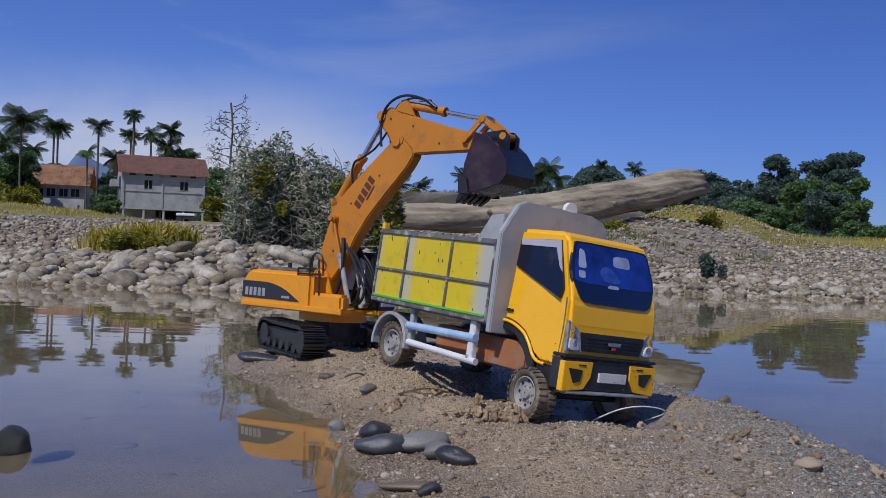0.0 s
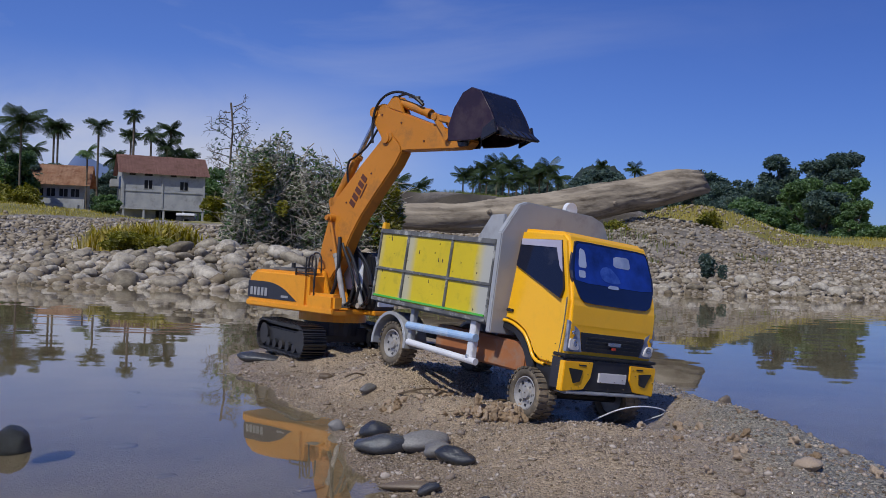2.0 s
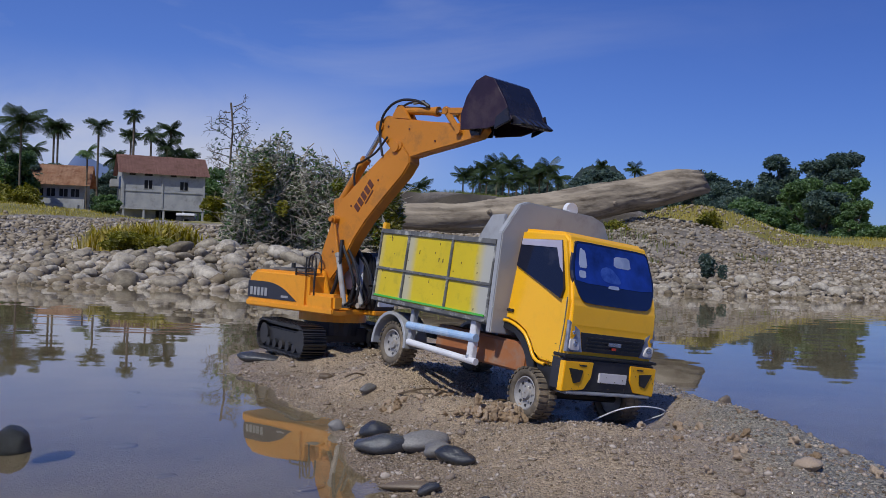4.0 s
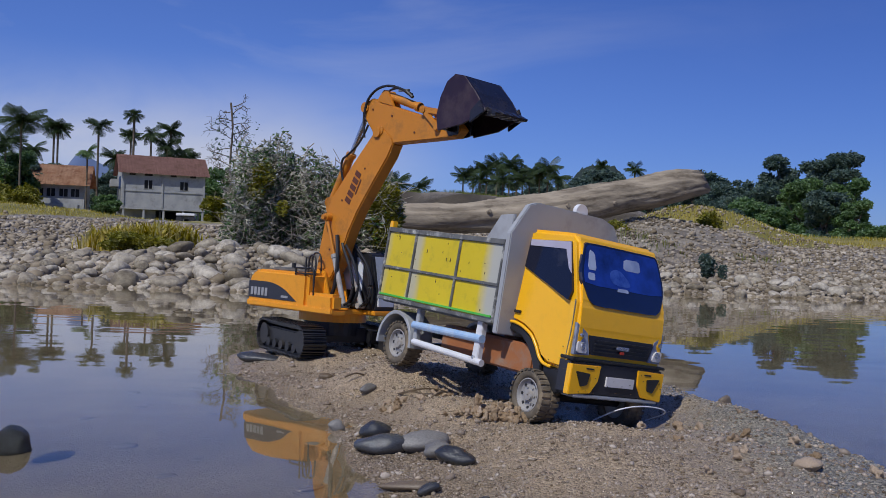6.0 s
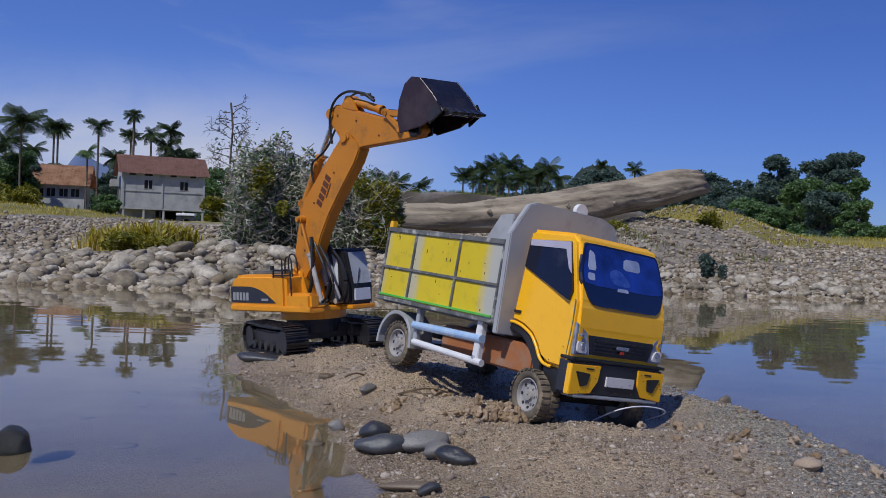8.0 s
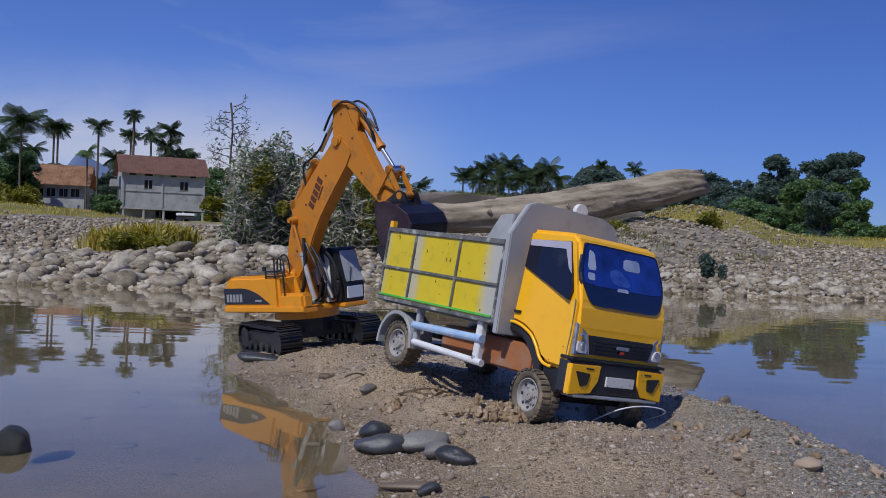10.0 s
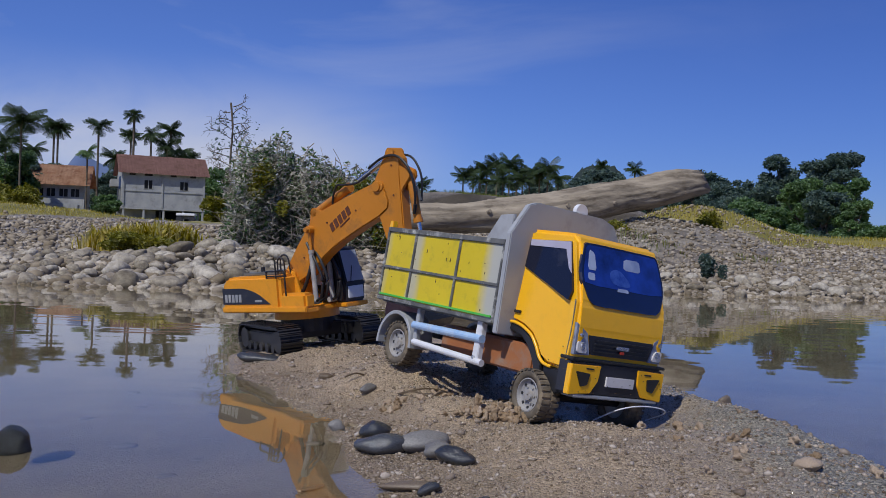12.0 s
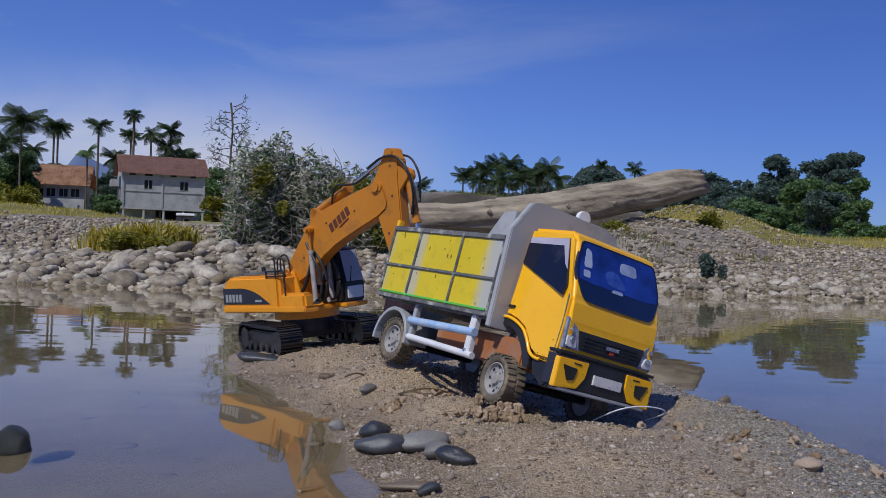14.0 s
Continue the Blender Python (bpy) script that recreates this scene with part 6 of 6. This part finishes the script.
    part("branch_work", wood, M_trunk, b)
    V, F = leaf_cloud([(base.x, d, base.lerp(top, 0.72).z, 0.38, 0.2, 0.5)], 260, 0.03, rnd)
    c = new("sparse_leaves", raw("sparse_leaves", V, F, M_leafdark))
    c.parent = b


thicket()


def blades(name, places, material, label, seed):
    """Tufts of bent blades: places are (x, y, spread, height, count)."""
    rnd = random.Random(seed)
    V, F = [], []
    feet = [(x + rnd.gauss(0, spread), y + rnd.gauss(0, spread * 0.6), hgt) for x, y, spread, hgt, count in places for _ in range(count)]
    high = terrain(np.array([p[0] for p in feet]), np.array([p[1] for p in feet]))
    for (px, py, hgt), z in zip(feet, high):
        a = rnd.uniform(0, 6.3)
        L = hgt * rnd.uniform(0.5, 1.2)
        lean = rnd.uniform(0.1, 0.7)
        w = max(0.0035, L * 0.040)
        dx, dy = math.cos(a), math.sin(a)
        n = len(V)
        V += [(px - dy * w, py + dx * w, z - 0.01), (px + dy * w, py - dx * w, z - 0.01), (px + dx * lean * L * 0.4 + dy * w * 0.8, py + dy * lean * L * 0.4 - dx * w * 0.8, z + L * 0.65),
              (px + dx * lean * L * 0.4 - dy * w * 0.8, py + dy * lean * L * 0.4 + dx * w * 0.8, z + L * 0.65), (px + dx * lean * L, py + dy * lean * L, z + L * (1 - 0.35 * lean))]
        F += [(n, n + 1, n + 2, n + 3), (n + 3, n + 2, n + 4)]
    return tagged(new(name, raw(name, V, F, material)), label, "grass", kind="stuff")


def grasses():
    rnd = random.Random(33)
    d = 7.3
    row = []
    for px, py, h in ((175, 440, 0.16), (200, 440, 0.2), (230, 438, 0.2), (255, 435, 0.2), (280, 430, 0.2), (300, 432, 0.2), (325, 425, 0.18), (215, 450, 0.16)):
        p = spot(px, py, d + rnd.uniform(-0.1, 0.25))
        row.append((p.x, p.y, 0.075, h * 1.15, 260))
    blades("grass_tuft", row, M_grassy, "yellow dry grass tuft growing between the stones", 1)
    row = []
    for _ in range(230):
        x, y = rnd.uniform(3.0, 8.5), rnd.uniform(12.8, 18.5)
        if grass_at(x, y) > 0.4:
            row.append((x, y, 0.22, 0.05, 70))
    blades("ridge_grass", row, M_grassy, "short yellow grass on the earth ridge", 2)
    row = []
    for _ in range(260):
        x = rnd.uniform(-12, -5.5)
        y = rnd.uniform(15, 21)
        if grass_at(x, y) > 0.4:
            row.append((x, y, 0.3, 0.05, 60))
    blades("field_grass", row, M_grassy, "low green and yellow grass field before the houses", 3)
    row = [(spot(1130, 440, 9.5).x, 9.5, 0.12, 0.07, 90), (spot(1345, 440, 10).x, 10, 0.2, 0.06, 90), (spot(1100, 410, 10.2).x, 10.2, 0.3, 0.07, 240), (spot(700, 430, 9.6).x, 9.6, 0.3, 0.16, 260)]
    blades("weed_clump", row, M_grassgreen, "green weeds growing through the gravel", 4)
    row = []
    for _ in range(120):
        x = rnd.uniform(-2.0, 5.0)
        row.append((x, 24.6 - 0.3 * x + rnd.uniform(0, 1.5), 0.25, 0.09, 30))
    blades("bank_grass", row, M_grassgreen, "grass along the top of the earth bank", 5)


grasses()


def shrubs():
    """Low bushes on the banks: sight line of the middle, distance, half width and half height, leaf size."""
    rnd = random.Random(55)
    for px, py, d, w, h, count, size, m, label in (
            (1254, 398, 12.2, 26, 34, 1500, 0.030, M_leafyel, "yellow-green bush on the gravel heap"), (1262, 474, 7.9, 26, 30, 1300, 0.022, M_leafdark, "dark leafy bush at the water's edge"),
            (1095, 412, 10.6, 34, 16, 900, 0.026, M_leafyel, "low yellow-green weeds on the gravel heap"), (240, 428, 7.0, 70, 20, 2600, 0.020, M_leafyel, "dense low yellow-green bush among the stones"),
            (688, 360, 8.6, 26, 44, 1700, 0.030, M_leafyel, "sunlit yellow-green bush beside the thicket"), (30, 352, 60, 34, 20, 1300, 0.16, M_leafyel, "yellow-green hedge before the shed"),
            (1400, 420, 17.5, 60, 8, 900, 0.04, M_leafmid, "low green scrub along the ridge"), (1530, 432, 17.0, 50, 10, 900, 0.04, M_leafmid, "low green scrub along the ridge")):
        p = spot(px, py, d)
        k = d / 1681.4
        z = gz(p.x, d)
        clumps = [(rnd.uniform(-0.7, 0.7) * w * k, rnd.uniform(-0.4, 0.4) * w * k, max(p.z - z, 0.3 * h * k) + rnd.uniform(-0.6, 0.5) * h * k, w * k * 0.38, w * k * 0.38, h * k * 0.5) for _ in range(9)]
        t = tagged(new("shrub"), label, "bush")
        t.location = (p.x, d, z)
        stems = bmesh.new()
        for x, y, zz, a, c, e in clumps:
            join(stems, tube([(0.2 * x, 0.2 * y, -0.02), (0.6 * x, 0.6 * y, zz * 0.5), (x, y, zz)], 0.8 * k, 4))
        part("stem", stems, M_trunk, t)
        V, F = leaf_cloud(clumps, count, size, rnd)
        c = new("foliage", raw("foliage", V, F, m))
        c.parent = t


shrubs()


def wire():
    pts = [(0.225, 1.37), (0.255, 1.345), (0.29, 1.36), (0.325, 1.385), (0.335, 1.41), (0.315, 1.44)]
    z = [0.0, 0.022, 0.030, 0.026, 0.014, 0.002]
    b = tube([(x, y, gz(x, y) + 0.003 + h) for (x, y), h in zip(pts, z)], 0.0011, 6)
    tagged(obj("wire", b, M_white), "thin pale wire looped on the wet sand", "wire")
    rnd = random.Random(6)
    for k, (x, y, L, a) in enumerate([(-0.02, 1.53, 0.07, 0.2), (0.005, 1.515, 0.05, 0.9), (-0.04, 1.5, 0.05, -0.4), (0.10, 1.48, 0.06, 0.1), (-0.14, 1.60, 0.04, 0.5)]):
        dx, dy = math.cos(a) * L / 2, math.sin(a) * L / 2
        z = gz(x, y) + 0.004
        b = tube([(x - dx, y - dy, z), (x, y, z + 0.006), (x + dx, y + dy, z + 0.001)], 0.0016, 5)
        tagged(obj("twig", b, M_brownstone), "short wet brown twig lying on sand", "twig", "twigs on the sand bar")


wire()


# ---- what moves ----
def aim(a, b):
    """A pose in the arm's plane at a, with +x towards b; both in excavator space before the swing."""
    d = b - a
    return Matrix.Translation(a) @ Matrix.Rotation(-math.atan2(d.z, d.x), 4, "Y")


def motions():
    # seconds, swing, boom, stick, direction from bucket pivot to teeth, in degrees
    arm = [(0.0, -34.6, 58.0, -2.0, -108), (0.2, -38.0, 58.4, -3.0, -108), (0.45, -42.5, 59.0, -5.0, -108), (0.9, -42.6, 59.2, -5.0, -106), (1.2, -42.6, 59.2, -5.0, -80),
           (1.5, -42.5, 59.2, -5.0, -28), (1.8, -42.4, 59.2, -5.0, -4), (2.05, -42.3, 59.2, -4.0, 2), (2.5, -42.2, 59.2, 2.5, 9), (3.0, -42.2, 59.2, 8.5, 14), (3.2, -42.3, 59.5, 11.0, 16),
           (3.8, -42.2, 56.0, 9.0, 8), (4.5, -42.1, 45.0, -4.0, -25), (5.0, -42.0, 41.0, -10.0, -36), (5.3, -42.0, 41.3, -10.2, -32), (5.5, -41.6, 47.4, -9.0, -26), (5.75, -42.3, 56.5, -5.5, -8), (6.0, -43.0, 64.0, -2.0, 9),
           (6.5, -43.1, 63.9, -1.7, 10), (7.0, -43.5, 63.2, -2.0, 10), (7.5, -43.3, 61.8, -2.4, 9), (8.0, -43.5, 59.0, -2.6, 8), (8.2, -43.0, 57.8, -3.0, 7),
           (8.8, -42.4, 56.4, -14.0, -30), (9.6, -42.0, 56.0, -38.0, -72), (10.3, -43.0, 56.4, -52.0, -92), (10.5, -41.9, 56.6, -52.0, -92), (11.15, -42.0, 56.6, -52.0, -92), (11.5, -41.0, 40.5, -65.0, -112), (11.8, -40.5, 32.5, -73.0, -112),
           (12.0, -40.5, 31.0, -76.0, -112), (12.15, -41.0, 31.0, -76.0, -112), (12.4, -52.0, 31.5, -76.0, -112), (13.0, -51.2, 31.5, -76.0, -112), (13.25, -40.8, 31.0, -76.0, -112), (13.6, -40.6, 30.8, -76.0, -112), (14.0, -41.4, 30.8, -76.0, -112)]
    keys = np.array(arm)
    T = keys[:, 0]

    def ease(col, t):
        """Cubic through the keys, flat where a joint rests."""
        v = keys[:, col]
        i = int(np.clip(np.searchsorted(T, t) - 1, 0, len(T) - 2))
        h = T[i + 1] - T[i]

        def slope(k):
            if k == 0 or k == len(T) - 1:
                return 0.0
            a, b = (v[k] - v[k - 1]) / (T[k] - T[k - 1]), (v[k + 1] - v[k]) / (T[k + 1] - T[k])
            return 0.0 if a * b <= 0 else 2 * a * b / (a + b)
        u = (t - T[i]) / h
        return float((2 * u ** 3 - 3 * u ** 2 + 1) * v[i] + (u ** 3 - 2 * u ** 2 + u) * h * slope(i) + (3 * u ** 2 - 2 * u ** 3) * v[i + 1] + (u ** 3 - u ** 2) * h * slope(i + 1))

    def base(s):
        tilt = Matrix.Rotation(0.0343 * (1 - s) - 0.1084 * s, 4, "Y") @ Matrix.Rotation(-0.0139 * (1 - s) + 0.0227 * s, 4, "X")
        return Matrix.Translation((-0.2419 - 0.0569 * s, 2.0975 + 0.0995 * s, 0.0189)) @ tilt

    drive = [(0.0, 0.0), (7.0, 0.0), (7.25, 0.12), (7.5, 0.33), (7.75, 0.54), (8.0, 0.74), (8.25, 0.90), (8.5, 1.0), (14.0, 1.0)]
    walk(EXC, [(t, base(s)) for t, s in drive])

    rows = {k: [] for k in ("up", "boom", "stick", "bucket", "rocker", "link")}
    ram_rows = {k: ([], []) for k in RAMS}
    for step in range(0, 141):
        t = step / 10
        swing, tb, ts, td = (radians(ease(c, t)) for c in (1, 2, 3, 4))
        U = Matrix.Rotation(swing, 4, "Z")
        B = Matrix.Translation(FOOT) @ Matrix.Rotation(-tb, 4, "Y")
        S = Matrix.Translation(B @ Vector((L_BOOM, 0, 0))) @ Matrix.Rotation(-ts, 4, "Y")
        K = Matrix.Translation(S @ Vector((L_STICK, 0, 0))) @ Matrix.Rotation(-td, 4, "Y")
        rows["up"].append((t, U))
        rows["boom"].append((t, U @ B))
        rows["stick"].append((t, U @ S))
        rows["bucket"].append((t, U @ K))
        # rocker on the stick, link to the bucket's second pin
        pin = K @ Vector((-0.022, 0, 0.036))
        r0 = S @ Vector((0.165, 0, 0.004))
        d = pin - r0
        dist = min(max(d.length, 0.012), 0.055 + 0.062 - 0.002)
        ca = (0.055 ** 2 + dist ** 2 - 0.062 ** 2) / (2 * 0.055 * dist)
        ang = math.atan2(d.z, d.x) + math.acos(max(-1, min(1, ca)))
        elbow = r0 + Vector((math.cos(ang) * 0.055, 0, math.sin(ang) * 0.055))
        rows["rocker"].append((t, U @ aim(r0, elbow)))
        rows["link"].append((t, U @ aim(elbow, pin)))
        ends = {"boom_near": (Vector((0.075, -0.036, 0.118)), B @ Vector((0.120, -0.025, 0.046))), "boom_far": (Vector((0.075, 0.014, 0.118)), B @ Vector((0.120, 0.025, 0.046))),
                "stick": (B @ Vector((0.144, 0, 0.076)), S @ Vector((-0.055, 0, 0.050))), "bucket": (S @ Vector((0.001, 0, 0.076)), elbow)}
        for k, (a, b) in ends.items():
            ram_rows[k][0].append((t, U @ aim(a, b)))
            ram_rows[k][1].append((t, U @ Matrix.Translation(b) @ aim(a, b).to_3x3().to_4x4()))
    for ob, k in ((UPPER, "up"), (BOOM, "boom"), (STICK, "stick"), (BUCKET, "bucket"), (LINKS[0], "rocker"), (LINKS[1], "link")):
        walk(ob, rows[k])
    for k, (ba, ro) in RAMS.items():
        walk(ba, ram_rows[k][0])
        walk(ro, ram_rows[k][1])

    # the truck shifts once unseen, then drops off its front axle at the end
    A = pose(-0.0084, 1.6922, 0.0429, -6.2137, 2.9059, -53.5522)
    B2 = pose(0.0007, 1.6749, 0.0436, -7.3789, 3.4531, -54.0496)
    C = pose(-0.0121, 1.6776, 0.0384, -14.1536, 2.6853, -55.8841)
    walk(TRUCK, [(0.0, A), (3.9, A), (4.7, B2), (13.62, B2), (13.9, C), (14.0, C)])
    front = [(0.0, 0.352, 0.026), (3.9, 0.352, 0.026), (4.7, 0.345, 0.0255), (13.62, 0.345, 0.0255), (13.9, 0.298, 0.029), (14.0, 0.298, 0.029)]
    for w, y in ((WHEELS[2], -0.0885), (WHEELS[3], 0.0885), (FRONT_AXLE, 0.0)):
        walk(w, [(t, pose(x, y, z, 0, 0, -4)) for t, x, z in front])


motions()
